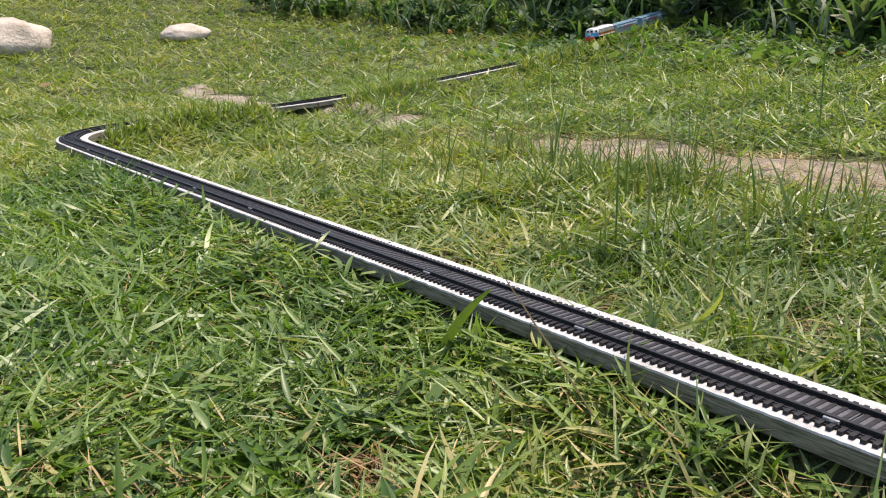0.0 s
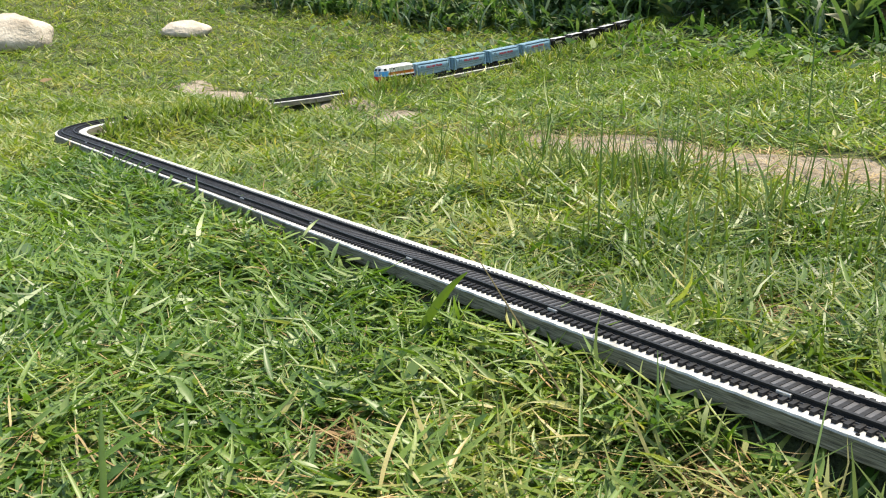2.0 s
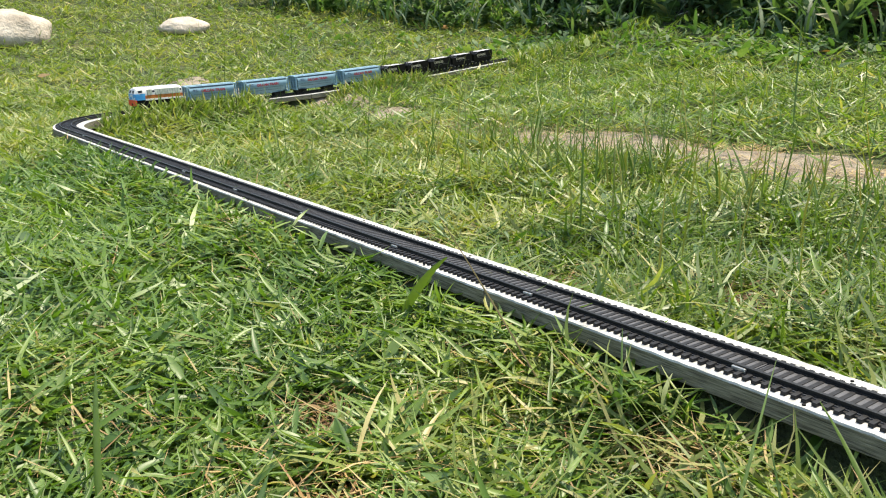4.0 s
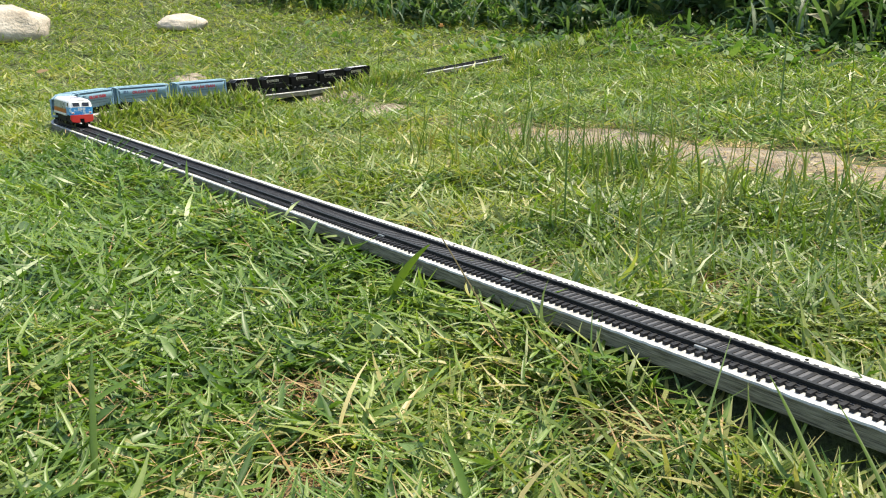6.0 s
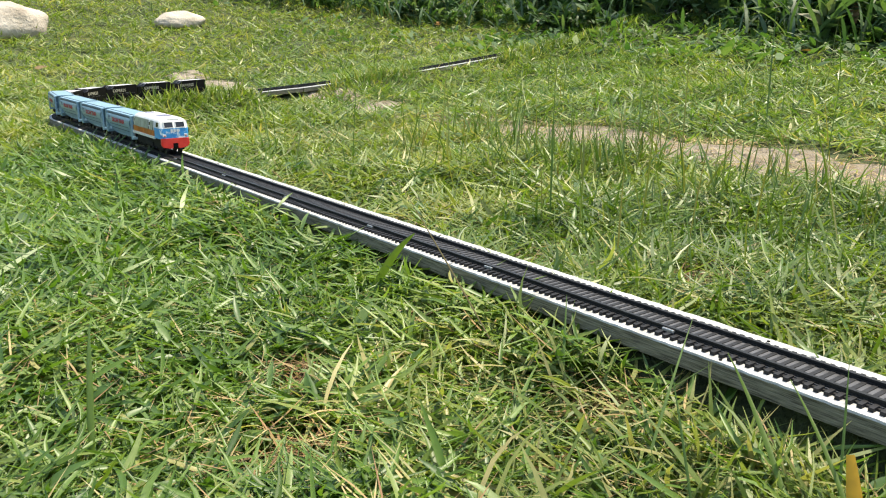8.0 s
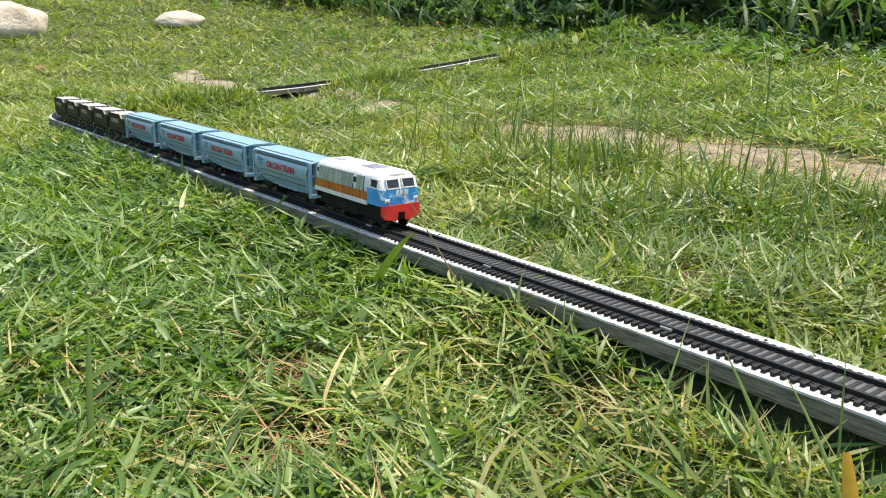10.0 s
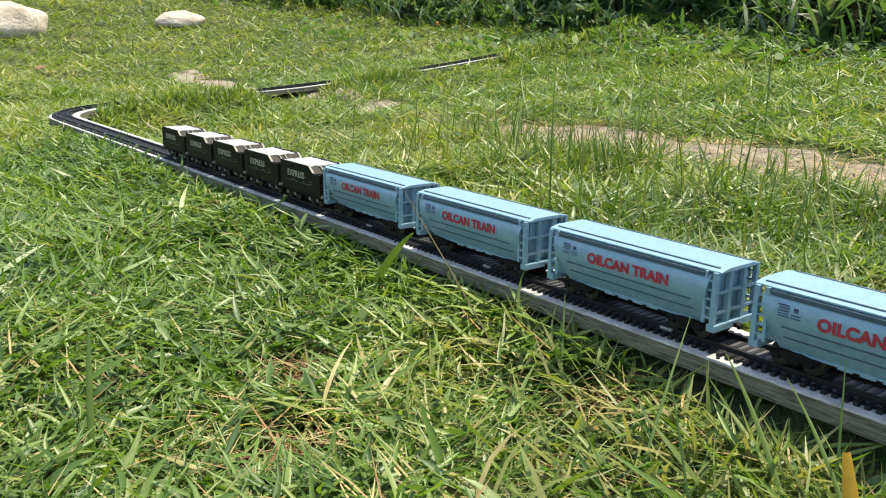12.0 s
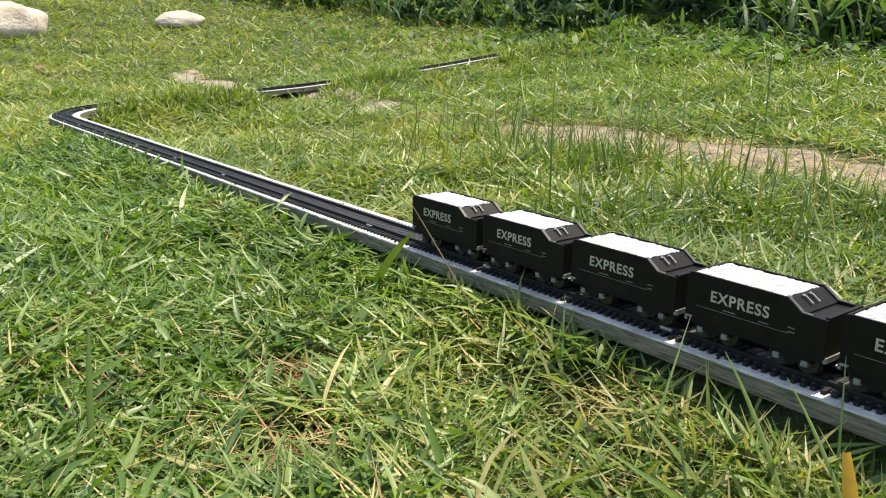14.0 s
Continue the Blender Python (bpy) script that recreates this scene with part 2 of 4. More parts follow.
def soil_height(x, y):
    x, y = np.atleast_1d(np.asarray(x, float)), np.atleast_1d(np.asarray(y, float))
    z = slope(x, y) + wave(x, y)
    bank = 0.042 + 0.03 * np.clip((-0.42 - x) / 0.2, 0, 1) * np.clip((x + 1.75) / 0.2, 0, 1) * (y < VC)
    near = (np.abs(y) < 4) & (np.abs(x) < 5)
    lift = np.zeros_like(z)
    if near.any():
        d = off_track(x[near], y[near])
        hollow = np.clip((x[near] + 0.22) / 0.06, 0, 1) * (y[near] < 0.5)
        lift[near] = 0.0305 * np.exp(-(d / bank[near]) ** 2) * (1 - 0.55 * hollow * (y[near] < VC - 0.012) * (d < 0.045)) - 0.9 * wave(x[near], y[near]) * np.exp(-(d / 0.045) ** 2)
    # turf heaped against the near side of the back line, but for two bare stretches
    ax, ay = ARC_START - RADIUS * math.sin(TURN), VC + RADIUS - RADIUS * math.cos(TURN)
    off = (x - ax) * math.sin(TURN) + (y - ay) * math.cos(TURN)
    bare = np.clip(1 - np.abs(y - 0.80) / 0.105, 0, 0.3) + 0.4 * np.clip(1 - np.abs(y - 1.25) / 0.18, 0, 0.3)
    heap = np.clip((off - 0.024) / 0.012, 0, 1) * np.exp(-(np.maximum(off, 0) / 0.13) ** 2) * np.clip((y - 0.352) / 0.035, 0, 1) * np.clip((2.3 - y) / 0.2, 0, 1) * (1 - bare / 0.3)
    if near.any():
        heap[near] *= np.clip((d - 0.024) / 0.012, 0, 1)
        lift[near] = lift[near] * (1 - heap[near]) + 0.041 * heap[near]
    return z + lift


# ---- building helpers ----
def part(name, bm, mat, parent=None, label="", smooth=False):
    me = bpy.data.meshes.new(name)
    bm.to_mesh(me)
    bm.free()
    me.materials.append(mat)
    if smooth:
        me.shade_smooth()
    ob = new(name, me)
    ob.parent = parent
    if label:
        tagged(ob, label)
    return ob


def box(bm, x0, x1, y0, y1, z0, z1, bevel=0.0, m=None):
    got = bmesh.ops.create_cube(bm, size=1)["verts"]
    for v in got:
        v.co = Vector((x0 + (v.co.x + 0.5) * (x1 - x0), y0 + (v.co.y + 0.5) * (y1 - y0), z0 + (v.co.z + 0.5) * (z1 - z0)))
    if bevel:
        edges = list({e for v in got for e in v.link_edges})
        got = bmesh.ops.bevel(bm, geom=edges, offset=bevel, segments=2, affect="EDGES", profile=0.6)["verts"]
    if m:
        for v in {v for v in got}:
            v.co = m @ v.co
    return bm


def boxed(*args, **kw):
    return box(bmesh.new(), *args, **kw)


def prism(points, axis, a, b, bevel=0.0):
    """Extrudes an outline; axis 'x' takes (y, z), axis 'y' takes (x, z), axis 'z' takes (x, y)."""
    bm = bmesh.new()
    def at(p, h):
        return {"x": (h, p[0], p[1]), "y": (p[0], h, p[1]), "z": (p[0], p[1], h)}[axis]
    lo = [bm.verts.new(at(p, a)) for p in points]
    hi = [bm.verts.new(at(p, b)) for p in points]
    bm.faces.new(lo)
    bm.faces.new(hi)
    for i in range(len(points)):
        j = (i + 1) % len(points)
        bm.faces.new((lo[i], lo[j], hi[j], hi[i]))
    bmesh.ops.recalc_face_normals(bm, faces=bm.faces)
    if bevel:
        bmesh.ops.bevel(bm, geom=list(bm.edges), offset=bevel, segments=2, affect="EDGES", profile=0.6)
    return bm


def cylinder(bm, radius, depth, m, n=16):
    bmesh.ops.create_cone(bm, cap_ends=True, segments=n, radius1=radius, radius2=radius, depth=depth, matrix=m)
    return bm


def thing(name, label, category, group=""):
    return tagged(new(name), label, category, group)


def lettering(name, words, size, mat, parent, m, label="", spread=1.0, bold=0.034):
    """Printed words as a thin mesh."""
    cu = bpy.data.curves.new(name, "FONT")
    cu.body, cu.size, cu.align_x, cu.align_y, cu.extrude, cu.space_character = words, size, "CENTER", "CENTER", 0.00006, spread
    cu.offset = size * bold
    tmp = bpy.data.objects.new(name, cu)
    scene.collection.objects.link(tmp)
    me = bpy.data.meshes.new_from_object(tmp.evaluated_get(bpy.context.evaluated_depsgraph_get()))
    bpy.data.objects.remove(tmp)
    me.transform(m)
    me.materials.clear()
    me.materials.append(mat)
    ob = new(name, me)
    ob.parent = parent
    if label:
        tagged(ob, label)
    return ob


# ---- ground ----
def ground():
    xs = np.concatenate([-np.geomspace(60, 5.05, 12), np.arange(-5, -1.9, 0.06), np.arange(-1.9, 0.9, 0.018), np.arange(0.9, 2, 0.08), np.geomspace(2.05, 60, 12)])
    ys = np.concatenate([-np.geomspace(60, 1.05, 14), np.arange(-1, -0.1, 0.06), np.arange(-0.1, 1.0, 0.018), np.arange(1.0, 4, 0.06), np.geomspace(4.05, 60, 12)])
    gx, gy = np.meshgrid(xs, ys, indexing="ij")
    z = soil_height(gx.ravel(), gy.ravel())
    verts = np.stack([gx.ravel(), gy.ravel(), z], 1)
    nx, ny = len(xs), len(ys)
    i = (np.arange(nx - 1)[:, None] * ny + np.arange(ny - 1)[None, :]).ravel()
    faces = np.stack([i, i + ny, i + ny + 1, i + 1], 1)
    me = bpy.data.meshes.new("ground")
    me.from_pydata(verts.tolist(), [], faces.tolist())
    me.shade_smooth()
    me.materials.append(SOIL)
    tagged(new("ground", me), "uneven lawn soil under short green grass", "ground", kind="structure")


ground()


# ---- track ----
PITCH, SECTION = 0.00433, 0.13


def rail_profile(bm, x0, x1, y):
    for a, b, z0, z1 in ((0.0009, 0.0009, -0.0008, 0.0), (0.0006, 0.0006, -0.0016, -0.0008), (0.0014, 0.0014, -0.0021, -0.0016)):
        box(bm, x0, x1, y - a, y + b, z0, z1)
    return bm


def track_section():
    t = thing("track_section", "black plastic toy railway track section with dark steel rails", "railway track", "track sections of the toy railway")
    for y in (-0.00825, 0.00825):
        part("rail", rail_profile(bmesh.new(), -SECTION / 2, SECTION / 2, y), RAIL, t, "dark steel rail")
    sl = part("sleeper", boxed(-0.00105, 0.00105, -0.015, 0.015, -0.0036, -0.0019, bevel=0.0002), SLEEPER, t)
    n = 30
    for i in range(n):
        o = sl if i == 0 else new("sleeper", sl.data)
        o.parent = t
        o.location = (-SECTION / 2 + (i + 0.5) * SECTION / n, 0, 0)
    part("bed", boxed(-SECTION / 2 + 0.0004, SECTION / 2 - 0.0004, -0.0102, 0.0102, -0.0036, -0.0023), BED, t, "grey plastic web between the sleepers")
    for y in (-0.0111, 0.0111):
        part("web", boxed(-SECTION / 2 + 0.0004, SECTION / 2 - 0.0004, y - 0.0008, y + 0.0017, -0.0036, -0.0028), SLEEPER, t)
    part("joiner_clip", boxed(SECTION / 2 - 0.007, SECTION / 2 - 0.0005, -0.0104, -0.0088, -0.0021, -0.0006, bevel=0.0003), CLIP, t, "bright metal rail joiner")
    return t


FIRST = -0.20 - SECTION / 2


def lay_track():
    t = track_section()
    s = FIRST + 7 * SECTION
    t.matrix_basis = track_pose(s, 0.02)
    s -= SECTION
    while s - SECTION / 2 > ARC_START - 0.02:
        copy_thing(t, track_pose(s, 0.02))
        s -= SECTION
    arc0 = s + SECTION / 2
    # curved section, bent to the bend
    c = thing("track_curve", "curved black plastic toy track section turning on a white board", "railway track")
    for y in (-0.00825, 0.00825):
        bm = bmesh.new()
        prev = None
        for k in range(41):
            q = arc0 - k * (arc0 - (ARC_START - ARC_LEN - 0.02)) / 40
            m = track_pose(q, 0.004)
            ring = [bm.verts.new(m @ Vector((0, y + dy, dz))) for dy, dz in ((-0.0007, -0.0021), (0.0007, -0.0021), (0.0007, 0), (-0.0007, 0))]
            if prev:
                for i in range(4):
                    bm.faces.new((prev[i], prev[(i + 1) % 4], ring[(i + 1) % 4], ring[i]))
            prev = ring
        bmesh.ops.recalc_face_normals(bm, faces=bm.faces)
        part("rail", bm, RAIL, c, "dark steel rail")
    q = arc0 - PITCH / 2
    sl = None
    while q > ARC_START - ARC_LEN - 0.02:
        if sl is None:
            sl = part("sleeper", boxed(-0.00105, 0.00105, -0.015, 0.015, -0.0036, -0.0019), SLEEPER, c)
            o = sl
        else:
            o = new("sleeper", sl.data)
            o.parent = c
        o.matrix_basis = track_pose(q, 0.004)
        q -= PITCH
    s = ARC_START - ARC_LEN - 0.02 - SECTION / 2
    for i in range(18):
        copy_thing(t, track_pose(s - i * SECTION, 0.02))


def plank(s0, s1, name="track_board"):
    """A plank under the track, with its white painted top."""
    p = thing(name, "long grey weathered wooden board with a white painted top", "board", "boards under the toy track")
    m = track_pose((s0 + s1) / 2, 0.05)
    h = (s1 - s0) / 2 - 0.0006
    part("plank", boxed(-h, h, -0.024, 0.0185, -0.0130, -0.0046, bevel=0.0006), WOOD, p, "grey weathered wood")
    bm = bmesh.new()
    n = int(2 * h / 0.004)
    rng = random.Random(int(abs(s0) * 1000))
    rows = []
    for i in range(n + 1):
        x = -h + 2 * h * i / n
        a, b = -0.0244 + rng.uniform(-0.0004, 0.0005), 0.0190 + rng.uniform(-0.0004, 0.0004)
        rows.append([bm.verts.new((x, y, z)) for y, z in ((a, -0.0047), (a + 0.0002, -0.0037), (b - 0.0002, -0.0037), (b, -0.0047))])
    for r, q in zip(rows, rows[1:]):
        for i in range(4):
            bm.faces.new((r[i], r[(i + 1) % 4], q[(i + 1) % 4], q[i]))
    bm.faces.new(rows[0]), bm.faces.new(rows[-1])
    bmesh.ops.recalc_face_normals(bm, faces=bm.faces)
    part("painted_top", bm, WHITE_TOP, p, "rough white paint")
    for i in range(int(2 * h / 0.13)):
        for y in (-0.0205, 0.0165):
            part("screw", cylinder(bmesh.new(), 0.0008, 0.0008, Matrix.Translation((-h + 0.06 + i * 0.13, y, -0.0036)), 8), UNDER, p, "dark screw head")
    # mirrored so that the wide margin lies on the far side of the front straight
    p.matrix_basis = m @ Matrix.Rotation(math.pi, 4, "Z")
    return p


def corner_board():
    p = thing("corner_board", "white-topped wooden corner board under the bend of the toy track", "board")
    for name, z0, z1, mat in (("plank", -0.0165, -0.0046, WOOD), ("painted_top", -0.0046, -0.0037, WHITE_TOP)):
        bm = bmesh.new()
        inner, outer = [], []
        for k in range(25):
            s = ARC_START + 0.03 - k * (ARC_LEN + 0.06) / 24
            m = track_pose(s, 0.004)
            # outside of the bend is on the train's right; the slab swells there
            w = 0.0175 + 0.002 * math.sin(math.pi * k / 24)
            inner.append((m @ Vector((0, 0.026, z0)), m @ Vector((0, 0.026, z1))))
            outer.append((m @ Vector((0, -w, z0)), m @ Vector((0, -w, z1))))
        rows = [[bm.verts.new(v) for v in (a[0], a[1], b[1], b[0])] for a, b in zip(inner, outer)]
        for r, q in zip(rows, rows[1:]):
            for i in range(4):
                bm.faces.new((r[i], r[(i + 1) % 4], q[(i + 1) % 4], q[i]))
        bm.faces.new(rows[0]), bm.faces.new(rows[-1])
        bmesh.ops.recalc_face_normals(bm, faces=bm.faces)
        part(name, bm, mat, p)


lay_track()
plank(-0.36, 0.80)
plank(ARC_START + 0.03, -0.36)
corner_board()
e = ARC_START - ARC_LEN - 0.03
for k in range(8):
    plank(e - 0.3 * (k + 1), e - 0.3 * k)


# ---- train ----
def wheelset(parent, x, r=0.0048):
    for y in (-0.0077, 0.0077):
        bm = cylinder(bmesh.new(), r, 0.0022, Matrix.Translation((x, y, r)) @ Matrix.Rotation(math.pi / 2, 4, "X"), 20)
        cylinder(bm, r + 0.0006, 0.0005, Matrix.Translation((x, y * 0.86, r)) @ Matrix.Rotation(math.pi / 2, 4, "X"), 20)
        part("wheel", bm, WHEEL, parent, "small dark steel wheel")


def bogie(parent, x, half, accent):
    """A two-axle truck with its side frames, springs and axle boxes."""
    b = part("bogie", boxed(x - half * 0.55, x + half * 0.55, -0.0055, 0.0055, 0.0052, 0.0085, bevel=0.0005), UNDER, parent, "black plastic truck")
    for y in (-0.0108, 0.0108):
        pts = [(-half - 0.003, 0.0052), (-half - 0.003, 0.0066), (-half * 0.4, 0.0078), (half * 0.4, 0.0078), (half + 0.003, 0.0066), (half + 0.003, 0.0052),
               (half * 0.45, 0.0045), (half * 0.3, 0.0028), (-half * 0.3, 0.0028), (-half * 0.45, 0.0045)]
        part("side_frame", prism([(x + a, z) for a, z in pts], "y", y - 0.0009, y + 0.0009, 0.0002), UNDER, b)
        for dx in (-half, half):
            part("axle_box", boxed(x + dx - 0.0014, x + dx + 0.0014, y - 0.0015, y + 0.0015, 0.0036, 0.0062, bevel=0.0004), accent, b)
    for dx in (-half, half):
        wheelset(b, x + dx)
    return b


def coupler(parent, x, sign, z=0.0075):
    pts = [(0, -0.0012), (0.005, -0.0012), (0.0062, -0.003), (0.0072, -0.002), (0.0065, 0.0012), (0, 0.0012)]
    part("coupler", prism([(x + sign * a, b) for a, b in pts], "z", z - 0.0009, z + 0.0009), UNDER, parent, "black hook coupler")


def rounded_plan(hw, front, rear, rf, rr, n=6):
    """A plan outline: half width, front and rear ends, corner radii."""
    pts = []
    for cx, cy, r, a0 in ((front - rf, hw - rf, rf, 0), (rear + rr, hw - rr, rr, 90), (rear + rr, -hw + rr, rr, 180), (front - rf, -hw + rf, rf, 270)):
        for k in range(n + 1):
            a = radians(a0 + 90 * k / n)
            pts.append((cx + r * math.cos(a) * (1 if a0 in (0, 270) else 1), cy + r * math.sin(a)))
    return pts


BODY_LEVELS = [(0.0172, 0.0158, 0.0455, -0.0455, 0.005, 0.002), (0.0285, 0.0160, 0.0458, -0.0458, 0.005, 0.002), (0.0293, 0.0160, 0.0452, -0.0458, 0.005, 0.002),
               (0.0352, 0.0150, 0.0430, -0.0452, 0.0048, 0.002), (0.0375, 0.0136, 0.0412, -0.0440, 0.0046, 0.002), (0.0390, 0.0112, 0.0388, -0.0420, 0.0044, 0.002),
               (0.0397, 0.0080, 0.0360, -0.0395, 0.004, 0.002)]


def loco_shell(levels, grow=0.0, cut=None):
    bm = bmesh.new()
    rings = []
    for z, hw, f, r, rf, rr in levels:
        pts = rounded_plan(hw + grow, f + grow, r - grow, rf, rr)
        if cut is not None:
            pts = [p for p in pts if p[0] > cut + 0.004]
            up = [p for p in pts if p[1] > 0]
            dn = [p for p in pts if p[1] <= 0]
            pts = [(cut, -hw - grow)] + dn + up + [(cut, hw + grow)]
        rings.append([bm.verts.new((x, y, z)) for x, y in pts])
    closed = cut is None
    for a, b in zip(rings, rings[1:]):
        n = len(a)
        for i in range(n if closed else n - 1):
            bm.faces.new((a[i], a[(i + 1) % n], b[(i + 1) % n], b[i]))
    if closed:
        bm.faces.new(rings[0]), bm.faces.new(rings[-1])
    else:
        inner = [[bm.verts.new((v.co.x - (0 if abs(v.co.x - cut) < 1e-6 else 0.0005), v.co.y * 0.97, v.co.z)) for v in r] for r in (rings[0], rings[-1])]
        for i in range(len(rings[0]) - 1):
            bm.faces.new((rings[0][i], rings[0][i + 1], inner[0][i + 1], inner[0][i]))
            bm.faces.new((rings[-1][i], rings[-1][i + 1], inner[1][i + 1], inner[1][i]))
    bmesh.ops.recalc_face_normals(bm, faces=bm.faces)
    return bm


def locomotive():
    t = thing("toy_locomotive", "white toy diesel locomotive with orange band, blue nose and red skirt", "toy train")
    body = part("body", loco_shell(BODY_LEVELS), LOCO_WHITE, t, "glossy white body shell", smooth=True)
    body.data.set_sharp_from_angle(angle=radians(35))
    part("nose_band", loco_shell([(z, *rest) for z, *rest in BODY_LEVELS[:2]], 0.0004, 0.0275), LOCO_BLUE, t, "bright blue painted nose band")
    pts = [(-0.0155, 0.0178), (0.0155, 0.0178), (0.0157, 0.0112), (0.0135, 0.0078), (0.0045, 0.0062), (0.0028, 0.0068), (0.0028, 0.0122), (-0.0028, 0.0122),
           (-0.0028, 0.0068), (-0.0045, 0.0062), (-0.0135, 0.0078), (-0.0157, 0.0112)]
    part("skirt", prism(pts, "x", 0.0435, 0.0462, 0.0004), LOCO_RED, t, "red front skirt with a coupler notch")
    part("coupler_pocket", boxed(0.040, 0.0452, -0.0032, 0.0032, 0.0075, 0.0125), UNDER, t)
    # badge on the nose: plain bars
    bm = bmesh.new()
    for y0, y1 in ((-0.0048, -0.0024), (-0.0016, 0.0010), (0.0018, 0.0046)):
        box(bm, 0.0461, 0.0465, y0, y1, 0.0246, 0.0276)
    part("nose_badge", bm, LOCO_WHITE, t, "white badge bars")
    for y in (-0.0118, 0.0118):
        part("headlamp", boxed(0.0455, 0.0466, y - 0.0019, y + 0.0019, 0.0196, 0.0222, bevel=0.0004), LOCO_WHITE, t, "white lamp block with a red tail lens")
        part("tail_lens", boxed(0.0462, 0.0468, y - 0.0008, y + 0.0008, 0.0198, 0.0208), LOCO_RED, t)
    # windscreens lean back with the cab front
    tilt = math.atan2(0.0452 - 0.0430, 0.0352 - 0.0293)
    for y in (-0.0064, 0.0064):
        m = Matrix.Translation((0.0443, y, 0.0320)) @ Matrix.Rotation(-tilt, 4, "Y")
        part("windscreen", boxed(-0.0006, 0.0005, -0.0047, 0.0047, -0.0029, 0.0029, bevel=0.0003, m=m), GLASS_DARK, t, "dark windscreen")
        bm = bmesh.new()
        for a in ((-0.0053, 0.0053, -0.0035, -0.0029), (-0.0053, 0.0053, 0.0029, 0.0035), (-0.0053, -0.0047, -0.0035, 0.0035), (0.0047, 0.0053, -0.0035, 0.0035)):
            box(bm, -0.0005, 0.0008, a[0], a[1], a[2], a[3], m=m)
        part("window_frame", bm, LOCO_WHITE, t)
    for sy in (-1, 1):
        lean = math.atan2(0.0010, 0.0059) * sy
        for x0, x1, z0, z1 in ((0.0322, 0.0402, 0.0296, 0.0346), (0.0085, 0.0135, 0.0295, 0.0335), (-0.0435, -0.0395, 0.0300, 0.0335)):
            zc = (z0 + z1) / 2
            yy = sy * (0.0160 - (zc - 0.0293) * 0.17)
            m = Matrix.Translation(((x0 + x1) / 2, yy, zc)) @ Matrix.Rotation(lean, 4, "X")
            w, h = (x1 - x0) / 2, (z1 - z0) / 2
            part("side_window", boxed(-w, w, -0.0003, 0.0003, -h, h, bevel=0.0002, m=m), GLASS_DARK, t, "dark side window")
            bm = bmesh.new()
            for a in ((-w - 0.0006, w + 0.0006, -h - 0.0006, -h), (-w - 0.0006, w + 0.0006, h, h + 0.0006), (-w - 0.0006, -w, -h, h), (w, w + 0.0006, -h, h)):
                box(bm, a[0], a[1], -0.0005, 0.0005, a[2], a[3], m=m)
            part("window_frame", bm, LOCO_WHITE, t)
        part("orange_band", boxed(-0.0452, 0.0272, sy * 0.0161 - 0.0004, sy * 0.0161 + 0.0004, 0.0187, 0.0252), LOCO_ORANGE, t, "faded orange band")
        part("sill", boxed(-0.0458, 0.0275, sy * 0.0164 - 0.0009, sy * 0.0164 + 0.0009, 0.0160, 0.0190, bevel=0.0003), LOCO_WHITE, t, "white running-board edge")
        for k in range(13):
            x = -0.0382 + k * 0.0049
            if k == 10:
                continue
            m = Matrix.Translation((x, sy * 0.0158, 0.0303)) @ Matrix.Rotation(lean, 4, "X")
            part("side_panel", boxed(-0.00225, 0.00225, -0.0006, 0.0006, -0.0052, 0.0052, bevel=0.0003, m=m), LOCO_GREY, t, "greyish panel")
            part("seam", boxed(0.0022, 0.0027, -0.0002, 0.0005, -0.0052, 0.0052, m=m), HOP_DARK, t, "dark panel seam")
            part("rib", boxed(x + 0.0023, x + 0.0027, sy * 0.0163 - 0.0004, sy * 0.0163 + 0.0004, 0.0188, 0.0258), LOCO_ORANGE, t)
    bm = boxed(0.006, 0.023, -0.0075, 0.0055, 0.0395, 0.0401, bevel=0.0002)
    g = part("roof_grille", bm, GRILLE, t, "bluish grey roof grille")
    for k in range(7):
        part("slat", boxed(0.0072 + k * 0.0023, 0.0084 + k * 0.0023, -0.007, 0.005, 0.0400, 0.0404), GRILLE, g)
    part("roof_hatch", boxed(-0.034, -0.025, -0.006, 0.004, 0.0395, 0.0402, bevel=0.0002), GRILLE, t, "grey roof hatch")
    part("exhaust_stack", boxed(-0.016, -0.012, -0.003, 0.003, 0.0395, 0.0405, bevel=0.0004), LOCO_WHITE, t)
    part("brow", boxed(0.0375, 0.0418, -0.0065, 0.0065, 0.0366, 0.0386, bevel=0.0006), LOCO_WHITE, t, "lamp housing over the windscreens")
    part("underframe", boxed(-0.0445, 0.0435, -0.0128, 0.0128, 0.0062, 0.0170, bevel=0.0006), UNDER, t, "black underframe")
    part("fuel_tank", boxed(-0.0125, 0.0115, -0.0138, 0.0138, 0.0050, 0.0110, bevel=0.0014), UNDER, t, "black fuel tank")
    for x in (-0.0285, 0.0285):
        bogie(t, x, 0.0085, UNDER)
    part("rear_beam", boxed(-0.0475, -0.0455, -0.0145, 0.0145, 0.0105, 0.0165, bevel=0.0004), UNDER, t)
    for y in (-0.013, 0.013):
        part("buffer", boxed(-0.0485, -0.0472, y - 0.0014, y + 0.0014, 0.0118, 0.0146, bevel=0.0004), LOCO_RED, t, "red rear lamp")
    coupler(t, -0.0455, -1)
    return t


HOPPER_SIDE = [(0.0126, 0.0333), (0.0144, 0.0318), (0.0158, 0.0298), (0.0166, 0.0274), (0.0168, 0.0248), (0.0163, 0.0218), (0.0151, 0.0186), (0.0130, 0.0146), (0.0108, 0.0106), (0.0092, 0.0076)]


